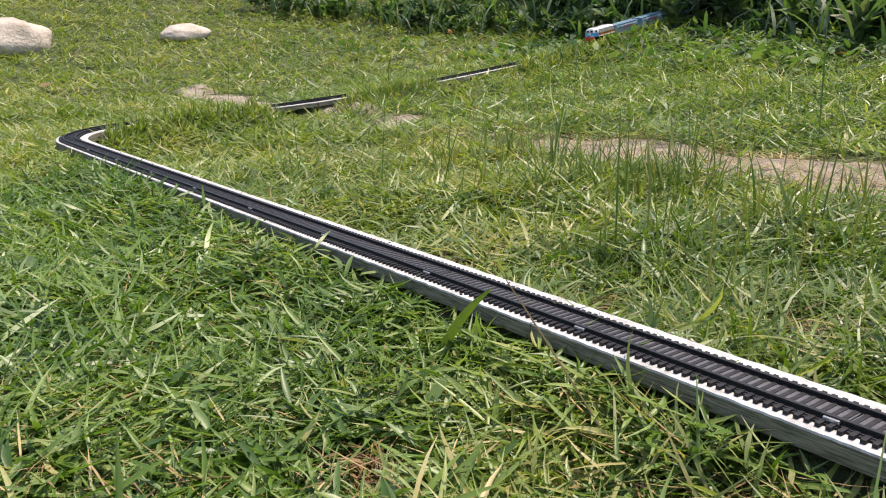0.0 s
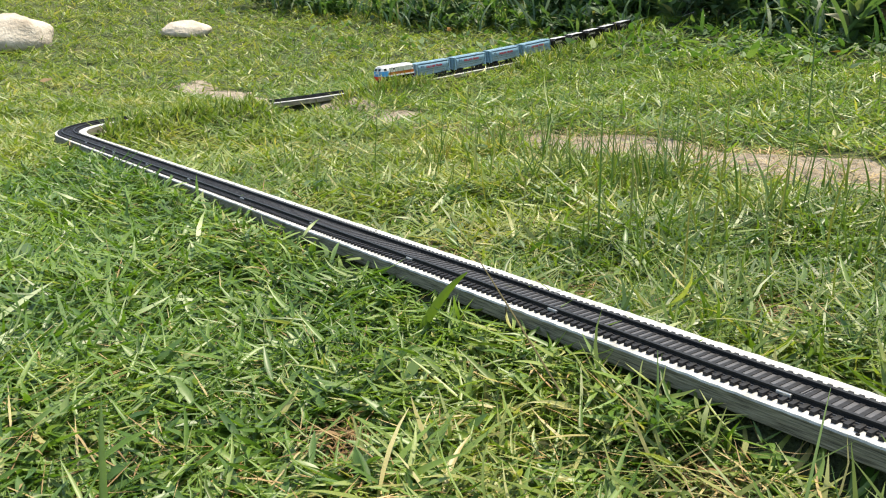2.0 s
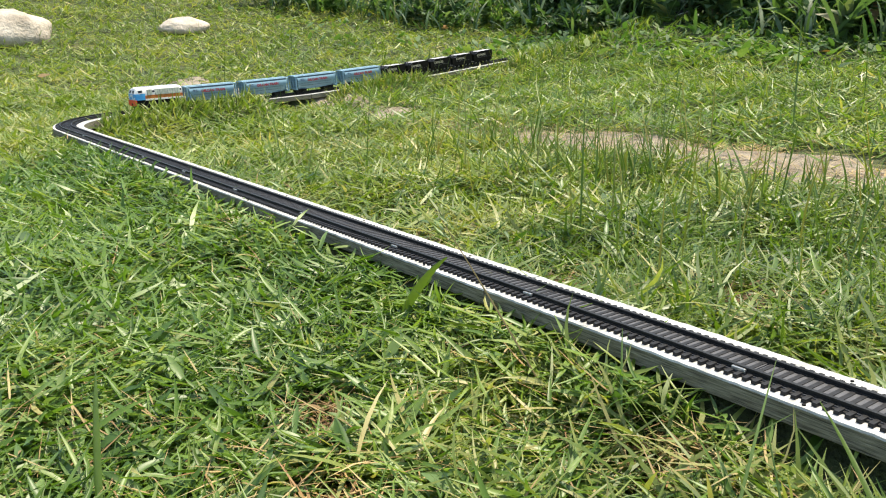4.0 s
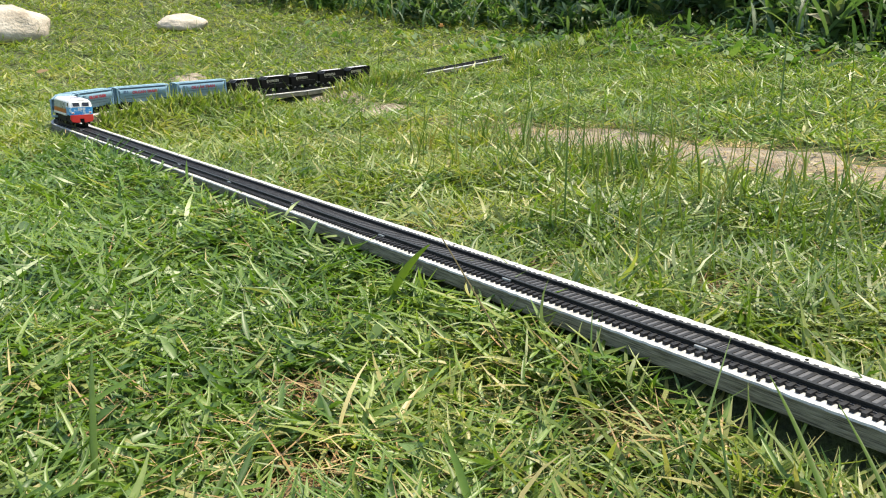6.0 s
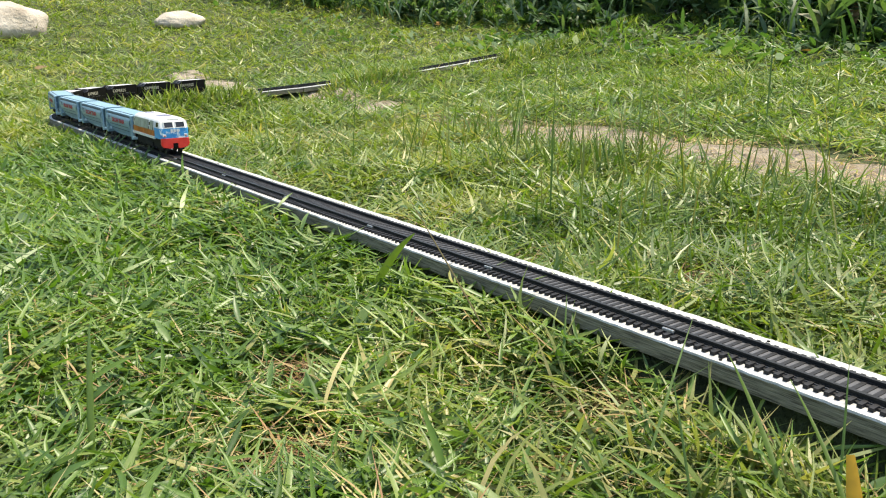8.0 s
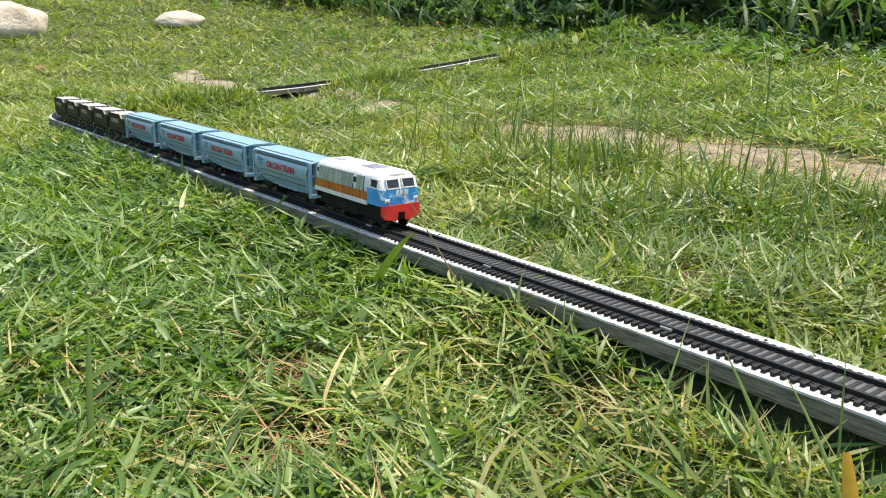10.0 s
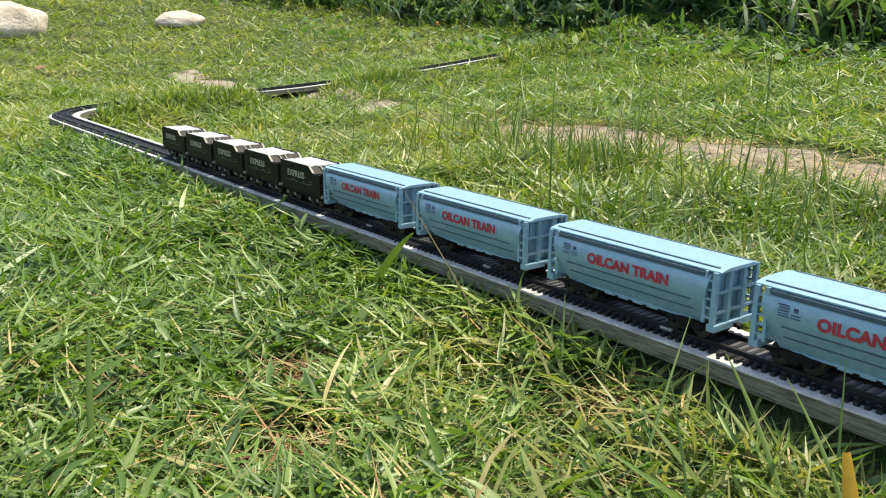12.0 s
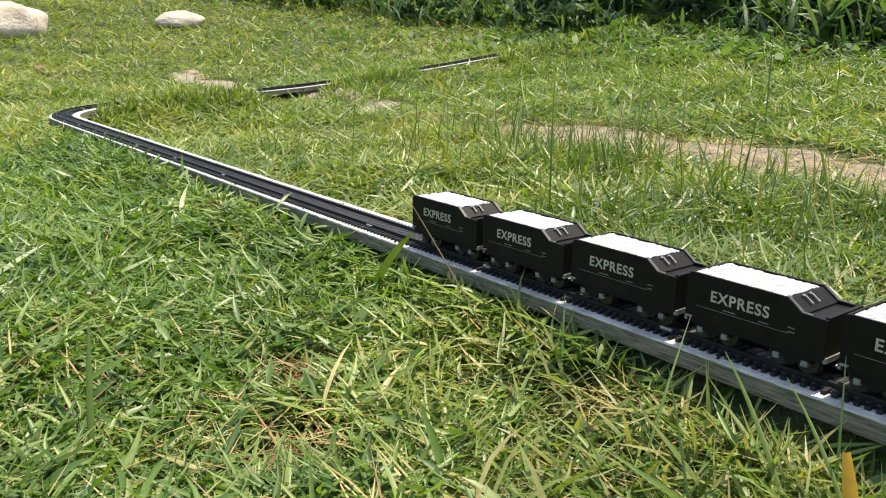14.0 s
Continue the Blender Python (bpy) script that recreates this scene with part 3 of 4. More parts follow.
def hopper():
    t = thing("toy_hopper_wagon", "pale blue toy covered hopper wagon with red lettering", "toy wagon", "hopper wagons of the toy train")
    bm = bmesh.new()
    rings = []
    for x, s in ((-0.0450, 0.0), (-0.0472, 1.0), (0.0472, 1.0), (0.0450, 0.0)):
        ring = []
        for y, z in [(-a, b) for a, b in HOPPER_SIDE] + [(a, b) for a, b in reversed(HOPPER_SIDE)]:
            drop = (0.0332 - z) / 0.0230
            xx = x + (0.0050 * drop * drop) * (1 if x < 0 else -1)
            ring.append(bm.verts.new((xx, y * (1 if s else 0.93), z)))
        rings.append(ring)
    for a, b in zip(rings, rings[1:]):
        for i in range(len(a)):
            j = (i + 1) % len(a)
            bm.faces.new((a[i], a[j], b[j], b[i]))
    bm.faces.new(rings[0]), bm.faces.new(rings[-1])
    bmesh.ops.recalc_face_normals(bm, faces=bm.faces)
    part("barrel", bm, HOP_BLUE, t, "pale blue barrel-sided body", smooth=True).data.set_sharp_from_angle(angle=radians(40))
    roof = part("roof", prism([(-0.0146, 0.0332), (-0.0146, 0.0340), (-0.009, 0.0352), (0.009, 0.0352), (0.0146, 0.0340), (0.0146, 0.0332)], "x", -0.0520, 0.0520, 0.0003), HOP_BLUE, t, "pale blue flat roof")
    for y in (-0.0112, 0.0112):
        part("roof_seam", boxed(-0.049, 0.049, y - 0.0005, y + 0.0005, 0.0344, 0.03512), HOP_DARK, roof)
    for sy in (-1, 1):
        part("eave_line", boxed(-0.0440, 0.0440, sy * 0.0150 - 0.0006, sy * 0.0150 + 0.0006, 0.0308, 0.0327), HOP_DARK, t, "dark line under the roof edge")
        for z, y in ((0.0188, 0.0152), (0.0138, 0.0126)):
            part("side_line", boxed(-0.038, 0.038, sy * y - 0.0004, sy * y + 0.0004, z - 0.0003, z + 0.0003), HOP_DARK, t, "thin dark line")
        turn = Matrix.Rotation(math.pi / 2, 4, "X") if sy < 0 else Matrix.Rotation(math.pi, 4, "Z") @ Matrix.Rotation(math.pi / 2, 4, "X")
        lettering("lettering", "OILCAN TRAIN", 0.0068, TEXT_RED, t, Matrix.Translation((-0.002 * sy, sy * 0.01695, 0.0244)) @ turn @ Matrix.Diagonal((1.02, 1.0, 1, 1)), "red printed words", 1.04, 0.045)
        bm = bmesh.new()
        for dx, w, z0, z1 in ((0, 0.0046, 0.0282, 0.0288), (0.0006, 0.0042, 0.0270, 0.0276), (0, 0.0046, 0.0258, 0.0264), (0.0, 0.0046, 0.0247, 0.0251), (0, 0.0046, 0.0236, 0.0240),
                              (0.0068, 0.0018, 0.0264, 0.0282), (0.0058, 0.004, 0.0249, 0.0254), (0.0058, 0.004, 0.0237, 0.0241)):
            x0 = -0.0395 + dx
            a, b = (x0, x0 + w) if sy < 0 else (-x0 - w, -x0)
            box(bm, a, b, sy * 0.01675 - 0.0002, sy * 0.01675 + 0.0002, z0, z1)
        part("small_print", bm, TEXT_NAVY, t, "small dark printed marks")
        part("side_sill", boxed(-0.036, 0.036, sy * 0.0089 - 0.0008, sy * 0.0089 + 0.0008, 0.0070, 0.0080, bevel=0.0002), HOP_BLUE, t)
        # four short strips in a row along the body's lower edge
        for k in range(4):
            part("lower_strip", boxed(-0.016 + k * 0.0088, -0.010 + k * 0.0088, sy * 0.0094 - 0.0006, sy * 0.0094 + 0.0006, 0.0064, 0.0073), HOP_BLUE, t, "short pale strip along the lower edge")
    for sx in (-1, 1):
        end = part("end_frame", boxed(sx * 0.0495 - 0.0022, sx * 0.0495 + 0.0022, -0.0158, 0.0158, 0.0064, 0.0098, bevel=0.0005), HOP_BLUE, t, "pale blue end beam")
        for y in (-0.0150, -0.0052, 0.0052, 0.0150):
            part("post", boxed(sx * 0.0500 - 0.0011, sx * 0.0500 + 0.0011, y - 0.0011, y + 0.0011, 0.0095, 0.0335), HOP_BLUE, end)
        for y in (-0.0150, 0.0150):
            part("post", boxed(sx * 0.0452 - 0.0007, sx * 0.0452 + 0.0007, y - 0.0007, y + 0.0007, 0.0100, 0.0335), HOP_BLUE, end)
            for k in range(5):
                z = 0.0128 + k * 0.0042
                part("rung", boxed(sx * 0.0476 - 0.0024, sx * 0.0476 + 0.0024, y - 0.0005, y + 0.0005, z - 0.0005, z + 0.0005), HOP_BLUE, end)
        for z in (0.0150, 0.0240):
            part("cross_rail", boxed(sx * 0.0503 - 0.0006, sx * 0.0503 + 0.0006, -0.0150, 0.0150, z - 0.0006, z + 0.0006), HOP_BLUE, end)
        part("slope_sheet", prism([(sx * 0.0440, 0.0325), (sx * 0.0486, 0.0325), (sx * 0.0478, 0.0100), (sx * 0.0430, 0.0100)], "y", -0.0104, 0.0104), HOP_BLUE, t)
        bogie(t, sx * 0.0335, 0.0072, UNDER)
        coupler(t, sx * 0.0485, sx)
    part("centre_sill", boxed(-0.048, 0.048, -0.003, 0.003, 0.0078, 0.0100), UNDER, t)
    for x in (-0.012, 0.012):
        part("discharge_chute", prism([(-0.0095, 0.0105), (0.0095, 0.0105), (0.004, 0.0055), (-0.004, 0.0055)], "x", x - 0.007, x + 0.007), UNDER, t, "dark discharge chute")
    return t


def tender():
    t = thing("toy_tender_wagon", "black toy tender wagon with a white foam load and cream lettering", "toy wagon", "tender wagons of the toy train")
    side = [(-0.0325, 0.0098), (-0.0325, 0.0298), (-0.0305, 0.0312), (0.0150, 0.0312), (0.0218, 0.0262), (0.0325, 0.0262), (0.0325, 0.0098)]
    for sy in (-1, 1):
        part("side_wall", prism(side, "y", sy * 0.0137 - 0.0006, sy * 0.0137 + 0.0006, 0.0002), BLACK, t, "glossy black side")
        part("coping", prism([(0.0145, 0.0316), (0.0150, 0.0312), (0.0218, 0.0262), (0.0260, 0.0262), (0.0260, 0.0266), (0.0220, 0.0267), (0.0154, 0.0316)], "y", sy * 0.0137 - 0.0009, sy * 0.0137 + 0.0009), COPING, t, "worn black edge of the bunker slope")
        turn = Matrix.Rotation(math.pi / 2, 4, "X") if sy < 0 else Matrix.Rotation(math.pi, 4, "Z") @ Matrix.Rotation(math.pi / 2, 4, "X")
        lettering("lettering", "EXPRESS", 0.0069, TEXT_CREAM, t, Matrix.Translation((0.0062 * sy, sy * 0.01435, 0.0222)) @ turn, "cream printed word", 1.12, 0.02)
        bm = bmesh.new()
        for x0, x1, z in ((-0.027, 0.017, 0.0164),):
            box(bm, x0, x1, sy * 0.0143 - 0.0001, sy * 0.0143 + 0.0001, z - 0.00008, z + 0.00008)
        for x0, x1, z in ((-0.0135, -0.0075, 0.0176), (0.0035, 0.0080, 0.0176), (0.0165, 0.0195, 0.0190), (0.0165, 0.0195, 0.0172)):
            box(bm, x0, x1, sy * 0.0143 - 0.0001, sy * 0.0143 + 0.0001, z - 0.0002, z + 0.0002)
        part("lining", bm, GREY_DETAIL, t, "faint grey lining and small print")
        part("step", boxed(-0.0315, -0.0285, sy * 0.0146 - 0.0009, sy * 0.0146 + 0.0009, 0.0106, 0.0113), GREY_DETAIL, t)
        part("frame_side", boxed(-0.0322, 0.0322, sy * 0.0125 - 0.0008, sy * 0.0125 + 0.0008, 0.0078, 0.0099), UNDER, t)
    part("tank", boxed(-0.0318, 0.0318, -0.0131, 0.0131, 0.0088, 0.0250, bevel=0.0004), BLACK, t, "black tank")
    part("rear_wall", boxed(-0.0326, -0.0312, -0.0131, 0.0131, 0.0098, 0.0306, bevel=0.0003), BLACK, t)
    part("bunker_slope", prism([(0.0145, 0.0306), (0.0155, 0.0306), (0.0221, 0.0258), (0.0221, 0.0248), (0.0145, 0.0248)], "y", -0.0131, 0.0131), BLACK, t)
    part("front_wall", boxed(0.0306, 0.0325, -0.0131, 0.0131, 0.0098, 0.0270, bevel=0.0003), BLACK, t)
    for y in (-0.0045, 0.0005):
        m = Matrix.Translation((0.0186, y, 0.0290)) @ Matrix.Rotation(0.60, 4, "Y")
        bm = boxed(-0.0030, 0.0022, -0.0004, 0.0004, 0.0, 0.0006, m=m)
        box(bm, -0.0030, -0.0022, -0.0014, 0.0004, 0.0, 0.0006, m=m)
        part("handle", bm, GREY_DETAIL, t, "small grey hook on the bunker slope")
    # foam load, uneven on top
    bm = bmesh.new()
    nx, ny = 26, 16
    rng = random.Random(5)
    grid = [[bm.verts.new((-0.0300 + 0.0438 * i / nx, -0.0122 + 0.0244 * j / ny, 0.0304 + rng.uniform(0, 0.0007))) for j in range(ny + 1)] for i in range(nx + 1)]
    for i in range(nx):
        for j in range(ny):
            bm.faces.new((grid[i][j], grid[i + 1][j], grid[i + 1][j + 1], grid[i][j + 1]))
    box(bm, -0.0306, 0.0142, -0.0127, 0.0127, 0.0245, 0.0300)
    part("load", bm, LOAD_WHITE, t, "speckled white foam load")
    # light grey axle boxes: highlights on the dark bogies, put into the colour
    for x in (-0.0195, 0.0175):
        bogie(t, x, 0.0062, GREY_DETAIL)
    for sx in (-1, 1):
        coupler(t, sx * 0.0315, sx)
        # beam in a lighter grey than the tank
        part("buffer_beam", boxed(sx * 0.0325 - 0.0007, sx * 0.0325 + 0.0007, -0.0135, 0.0135, 0.0082, 0.0104), GREY_DETAIL, t, "pale grey buffer beam")
    return t


# ---- the planted ground ----
RNG = np.random.default_rng(11)


def ribbons(name, base, length, width, heading, lean, curl, segs, mat, label, twist=None, parent=None, category="grass", taper=0.94, fold=0.0, swirl=None):
    """Many curved blades in one mesh. lean: angle from upright at the root; curl: further bend by the tip."""
    n = len(base)
    t = np.linspace(0, 1, segs + 1)
    ang = lean[:, None] + curl[:, None] * t[None, :]
    step = length[:, None] / segs
    head = heading[:, None] + (np.zeros((n, 1)) if swirl is None else swirl[:, None]) * t[None, :]
    cx, cy = np.cos(head), np.sin(head)
    run = np.sin(ang[:, :-1]) * step
    nil = np.zeros((n, 1))
    ver = np.concatenate([np.zeros((n, 1)), np.cumsum(np.cos(ang[:, :-1]) * step, 1)], 1)
    px = base[:, 0:1] + np.concatenate([nil, np.cumsum(run * cx[:, :-1], 1)], 1)
    py = base[:, 1:2] + np.concatenate([nil, np.cumsum(run * cy[:, :-1], 1)], 1)
    pz = base[:, 2:3] + ver
    prof = np.where(t < 0.35, 0.55 + 0.45 * t / 0.35, 1 - (np.maximum(t - 0.35, 0) / 0.65) ** 1.7 * taper)
    w = 0.5 * width[:, None] * prof[None, :]
    tw = np.zeros(n) if twist is None else twist
    tx, ty = -np.sin(head + tw[:, None]), np.cos(head + tw[:, None])
    up = 0.35 * w * np.sin(tw * 2)[:, None]
    left = np.stack([px + tx * w, py + ty * w, pz + up], 2)
    right = np.stack([px - tx * w, py - ty * w, pz - up], 2)
    k = segs + 1
    i = np.arange(segs)[None, :]
    if fold:
        keel = np.stack([px + fold * w * cx * np.cos(ang), py + fold * w * cy * np.cos(ang), pz - fold * w * np.sin(ang)], 2)
        verts = np.concatenate([left, keel, right], 1).reshape(-1, 3)
        o = (np.arange(n) * 3 * k)[:, None]
        faces = np.concatenate([np.stack([o + a + i, o + a + k + i, o + a + k + i + 1, o + a + i + 1], 2).reshape(-1, 4) for a in (0, k)])
    else:
        verts = np.concatenate([left, right], 1).reshape(-1, 3)
        o = (np.arange(n) * 2 * k)[:, None]
        faces = np.stack([o + i, o + k + i, o + k + i + 1, o + i + 1], 2).reshape(-1, 4)
    me = bpy.data.meshes.new(name)
    me.vertices.add(len(verts))
    me.vertices.foreach_set("co", verts.astype(np.float32).ravel())
    me.loops.add(faces.size)
    me.loops.foreach_set("vertex_index", faces.astype(np.int32).ravel())
    me.polygons.add(len(faces))
    me.polygons.foreach_set("loop_start", np.arange(0, faces.size, 4, dtype=np.int32))
    me.update(calc_edges=True)
    if not fold:
        me.shade_smooth()
    me.materials.append(mat)
    ob = new(name, me)
    if parent is not None:
        ob.parent = parent
        return tagged(ob, label, kind="stuff" if n > 1 else "")
    return tagged(ob, label, category, kind="stuff")


def scatter(n, x0, x1, y0, y1):
    return RNG.uniform((x0, y0), (x1, y1), (n, 2))


def on_path(p):
    """The trodden strip that runs beside the track: bare where feet keep it so."""
    x, y = p[:, 0], p[:, 1]
    edge = 0.02 * np.sin(9 * x) + 0.012 * np.sin(23 * x + 2)
    strip = (y > 0.825 + edge * 0.5) & (y < np.where(x > -1.05, 0.985, 0.94) + edge)
    bare = (x > -1.0) | ((x > -1.40) & (x < -1.33)) | ((x > -1.72) & (x < -1.56)) | ((x > -2.45) & (x < -1.86))
    return strip & bare


def seat(p):
    return np.column_stack([p, soil_height(p[:, 0], p[:, 1])])


def patchy(p, f, seed):
    """A slow field between 0 and 1 over the lawn."""
    x, y = p[:, 0] * f, p[:, 1] * f
    v = np.sin(x + seed) * np.cos(1.3 * y - seed) + 0.6 * np.sin(2.3 * x - 1.7 * y + 2 * seed) + 0.4 * np.cos(3.9 * y + 3.1 * x)
    return np.clip(0.5 + v / 3.2, 0, 1)


WORN = [(-0.264, 0.131, 0.024), (-0.215, 0.246, 0.022), (-0.335, 0.165, 0.016), (-0.19, 0.205, 0.014), (-0.42, 0.40, 0.03), (-0.30, 0.46, 0.03), (-0.56, 0.37, 0.03), (-0.22, 0.36, 0.022)]


def worn(p):
    """Small worn spots where dead brown blades show."""
    out = np.zeros(len(p), bool)
    for x, y, r in WORN:
        out |= (p[:, 0] - x) ** 2 + (p[:, 1] - y) ** 2 < 1.5 * r * r
    return out


def lawn(name, n, rect, lengths, widths, segs, clear, label, fold=0.0, mat=None, hole=None, lying=0.58):
    p = scatter(n, *rect)
    if hole:
        p = p[(p[:, 0] < hole[0]) | (p[:, 0] > hole[1]) | (p[:, 1] < hole[2]) | (p[:, 1] > hole[3])]
        n = len(p)
    d = off_track(p[:, 0], p[:, 1])
    keep = (d > clear) & ~(worn(p) & (RNG.random(n) < 0.93)) & ~(on_path(p) & (RNG.random(n) < 0.97))
    p, d = p[keep], d[keep]
    m = len(p)
    length = RNG.uniform(*lengths, m) * (0.65 + 0.6 * patchy(p, 9, 1.0))
    near = np.clip((d - clear) / 0.05, 0, 1)
    length *= np.where(p[:, 1] > VC, 0.6 + 0.4 * near, 0.75 + 0.25 * near)
    # blades lie over, most of them nearly flat; they stand taller where the back line is overgrown
    before = off_track(p[:, 0] + 0.009, p[:, 1] - 0.004) > d
    wild = (RNG.random(m) < 0.8) & before & (p[:, 0] < -1.28) & (d < 0.10) & (p[:, 1] > 0.36) & ~((p[:, 1] > 0.72) & (p[:, 1] < 0.88)) & ~((p[:, 1] > 1.14) & (p[:, 1] < 1.38))
    length = np.where(wild, RNG.uniform(0.022, 0.042, m), length)
    lean = np.where(wild, np.abs(RNG.normal(0.75, 0.35, m)), np.clip(np.abs(RNG.normal(1.08, 0.42, m)), 0.05, 1.52))
    curl = np.where(wild, RNG.uniform(0.1, 0.8, m), RNG.uniform(0.0, 1.0, m) + np.where(RNG.random(m) < 0.3, 0.9, 0.0))
    # more than half of the blades lie flat, one over another
    flat = ~wild & (RNG.random(m) < lying)
    lean = np.where(flat, np.clip(RNG.normal(1.28, 0.16, m), 0.8, 1.6), lean)
    curl = np.where(flat, RNG.uniform(-0.5, 0.9, m), curl)
    length = np.where(flat, length * 1.25, length)
    base = seat(p)
    base[:, 2] += np.where(flat, RNG.uniform(0.0, 0.013, m), 0.0)
    ribbons(name, base, length, RNG.uniform(*widths, m) * np.where(flat, 1.05, 0.95), RNG.uniform(0, 2 * math.pi, m), lean, curl, segs, mat or GRASS, label,
            RNG.normal(0, 0.5, m), fold=fold, swirl=RNG.normal(0, 0.75, m))


# near left corner: shade is put into the blade colour by using DEEP
lawn("lawn_grass", 8000, (-0.50, -0.16, -0.14, 0.03), (0.010, 0.036), (0.0010, 0.0036), 4, 0.026, "short green lawn grass in a shade-darkened tone, blades lying over one another", 0.45, DEEP)
lawn("lawn_grass", 16500, (-0.50, -0.20, 0.0, 0.30), (0.010, 0.036), (0.0008, 0.0034), 4, 0.026, "short lush green lawn grass, blades lying over one another", 0.45, LUSH)
lawn("lawn_grass", 11000, (-0.32, 0.12, -0.02, 0.30), (0.009, 0.034), (0.0007, 0.0030), 4, 0.026, "short yellowish green lawn grass mixed with dry blades", 0.45)
lawn("lawn_grass", 13000, (-0.32, 0.12, -0.02, 0.30), (0.009, 0.034), (0.0008, 0.0032), 4, 0.026, "short lush green lawn grass before the board", 0.45, LUSH)
lawn("lawn_grass", 26000, (-1.15, -0.48, -0.12, 0.30), (0.012, 0.038), (0.0012, 0.0040), 4, 0.026, "short lush green lawn grass beside the board", 0.0, LUSH)
lawn("lawn_grass", 24000, (-1.15, -0.50, 0.28, 0.80), (0.012, 0.038), (0.0012, 0.0036), 4, 0.026, "short green lawn grass behind the track")
lawn("lawn_grass", 18000, (-0.50, 0.12, 0.30, 0.80), (0.014, 0.046), (0.0009, 0.0028), 4, 0.026, "fine yellowish green lawn grass before the path", lying=0.34)
lawn("lawn_grass", 25000, (-0.50, 0.12, 0.30, 0.80), (0.014, 0.046), (0.0009, 0.0028), 4, 0.026, "fine dark green lawn grass before the path", lying=0.34, mat=DEEP)


def edge_grass():
    """Blades that stand up against the near side of the board."""
    x = RNG.uniform(-1.5, 0.1, 5000)
    p = np.column_stack([x, VC - RNG.uniform(0.027, 0.062, 5000)])
    m = len(p)
    ribbons("edge_grass", seat(p), RNG.uniform(0.010, 0.024, m) * np.where(x > -0.55, 0.8, 1.0), RNG.uniform(0.0010, 0.0030, m), RNG.uniform(0, 6.28, m), np.abs(RNG.normal(0.85, 0.35, m)), RNG.uniform(0.1, 1.0, m), 4, LUSH,
            "green grass standing against the board's side", RNG.normal(0, 0.5, m))


edge_grass()


def overgrowth():
    """Taller blades along the near side of the back line, which all but hide its board."""
    q = np.concatenate([LINE[(LINE[:, 0] < -1.5) & (LINE[:, 1] > a) & (LINE[:, 1] < b), :2] for a, b in ((0.372, 0.72), (0.88, 1.14), (1.36, 2.1))])
    q = q[RNG.integers(0, len(q), 2000)]
    p = q + np.column_stack([RNG.uniform(0.027, 0.055, len(q)), RNG.normal(-0.006, 0.01, len(q))])
    p = p[off_track(p[:, 0], p[:, 1]) > 0.026]
    m = len(p)
    ribbons("tall_edge_grass", seat(p), RNG.uniform(0.016, 0.040, m), RNG.uniform(0.0018, 0.0036, m), RNG.uniform(0, 6.28, m), np.abs(RNG.normal(0.6, 0.35, m)), RNG.uniform(0.1, 0.9, m), 3, GRASS,
            "longer green grass hiding the board of the back line", RNG.normal(0, 0.5, m), swirl=RNG.normal(0, 0.6, m))


overgrowth()


def gap_grass():
    """Dry and green blades sprawling out of the shade beside the raised board."""
    p = np.concatenate([scatter(1500, -0.30, 0.06, 0.15, VC - 0.035), scatter(650, -0.17, 0.02, 0.20, VC - 0.04)])
    m = len(p)
    tall = np.arange(m) >= 1500
    base = seat(p)
    base[:, 2] += np.where(tall, 0.0, RNG.uniform(0.002, 0.014, m))
    ribbons("sprawling_grass", base, RNG.uniform(0.018, 0.045, m), RNG.uniform(0.0010, 0.0026, m), RNG.uniform(0, 6.28, m), np.where(tall, RNG.uniform(0.2, 0.9, m), RNG.uniform(0.7, 1.5, m)), RNG.uniform(0.0, 0.8, m), 4, PALE,
            "pale yellowish grass beside the raised board", RNG.normal(0, 0.5, m), swirl=RNG.normal(0, 0.6, m))


gap_grass()
lawn("lawn_grass", 27000, (-2.1, 0.15, 0.80, 1.75), (0.018, 0.045), (0.0018, 0.0040), 3, 0.028, "short green lawn grass on the rising bank")
lawn("lawn_grass", 30000, (-2.1, 0.15, 0.80, 1.75), (0.018, 0.045), (0.0016, 0.0036), 3, 0.028, "short cool green lawn grass on the rising bank", mat=LUSH)
lawn("lawn_grass", 43000, (-2.3, -1.15, -0.3, 0.80), (0.018, 0.042), (0.0020, 0.0043), 3, 0.030, "short green lawn grass round the bend")
lawn("lawn_grass", 54000, (-4.6, -2.1, -0.6, 2.6), (0.022, 0.050), (0.0030, 0.0065), 2, 0.03, "distant green lawn grass")
lawn("lawn_grass", 18000, (-2.1, 1.2, 1.75, 3.0), (0.03, 0.065), (0.004, 0.008), 2, 0.03, "green grass along the foot of the shrubs", mat=LUSH)
lawn("lawn_grass", 12000, (0.15, 1.6, -0.8, 1.75), (0.03, 0.06), (0.004, 0.008), 2, 0.03, "short green lawn grass")

lawn("outer_lawn", 16000, (-5.6, 2.6, -2.6, 3.4), (0.04, 0.08), (0.006, 0.012), 2, 0.04, "rough green lawn grass spreading round the garden", hole=(-4.6, 1.6, -0.8, 3.0))


def dead_tufts():
    p = np.concatenate([np.column_stack([RNG.normal(x, r * 0.55, 130), RNG.normal(y, r * 0.55, 130)]) for x, y, r in WORN])
    p = p[off_track(p[:, 0], p[:, 1]) > 0.028]
    m = len(p)
    base = seat(p)
    base[:, 2] += RNG.uniform(0.001, 0.010, m)
    ribbons("dead_grass", base, RNG.uniform(0.008, 0.020, m), RNG.uniform(0.0007, 0.0018, m), RNG.uniform(0, 6.28, m), RNG.uniform(1.1, 1.55, m), RNG.uniform(0, 0.8, m), 3, DRY_LEAF,
            "reddish brown dead grass in worn spots", RNG.normal(0, 0.5, m))


dead_tufts()


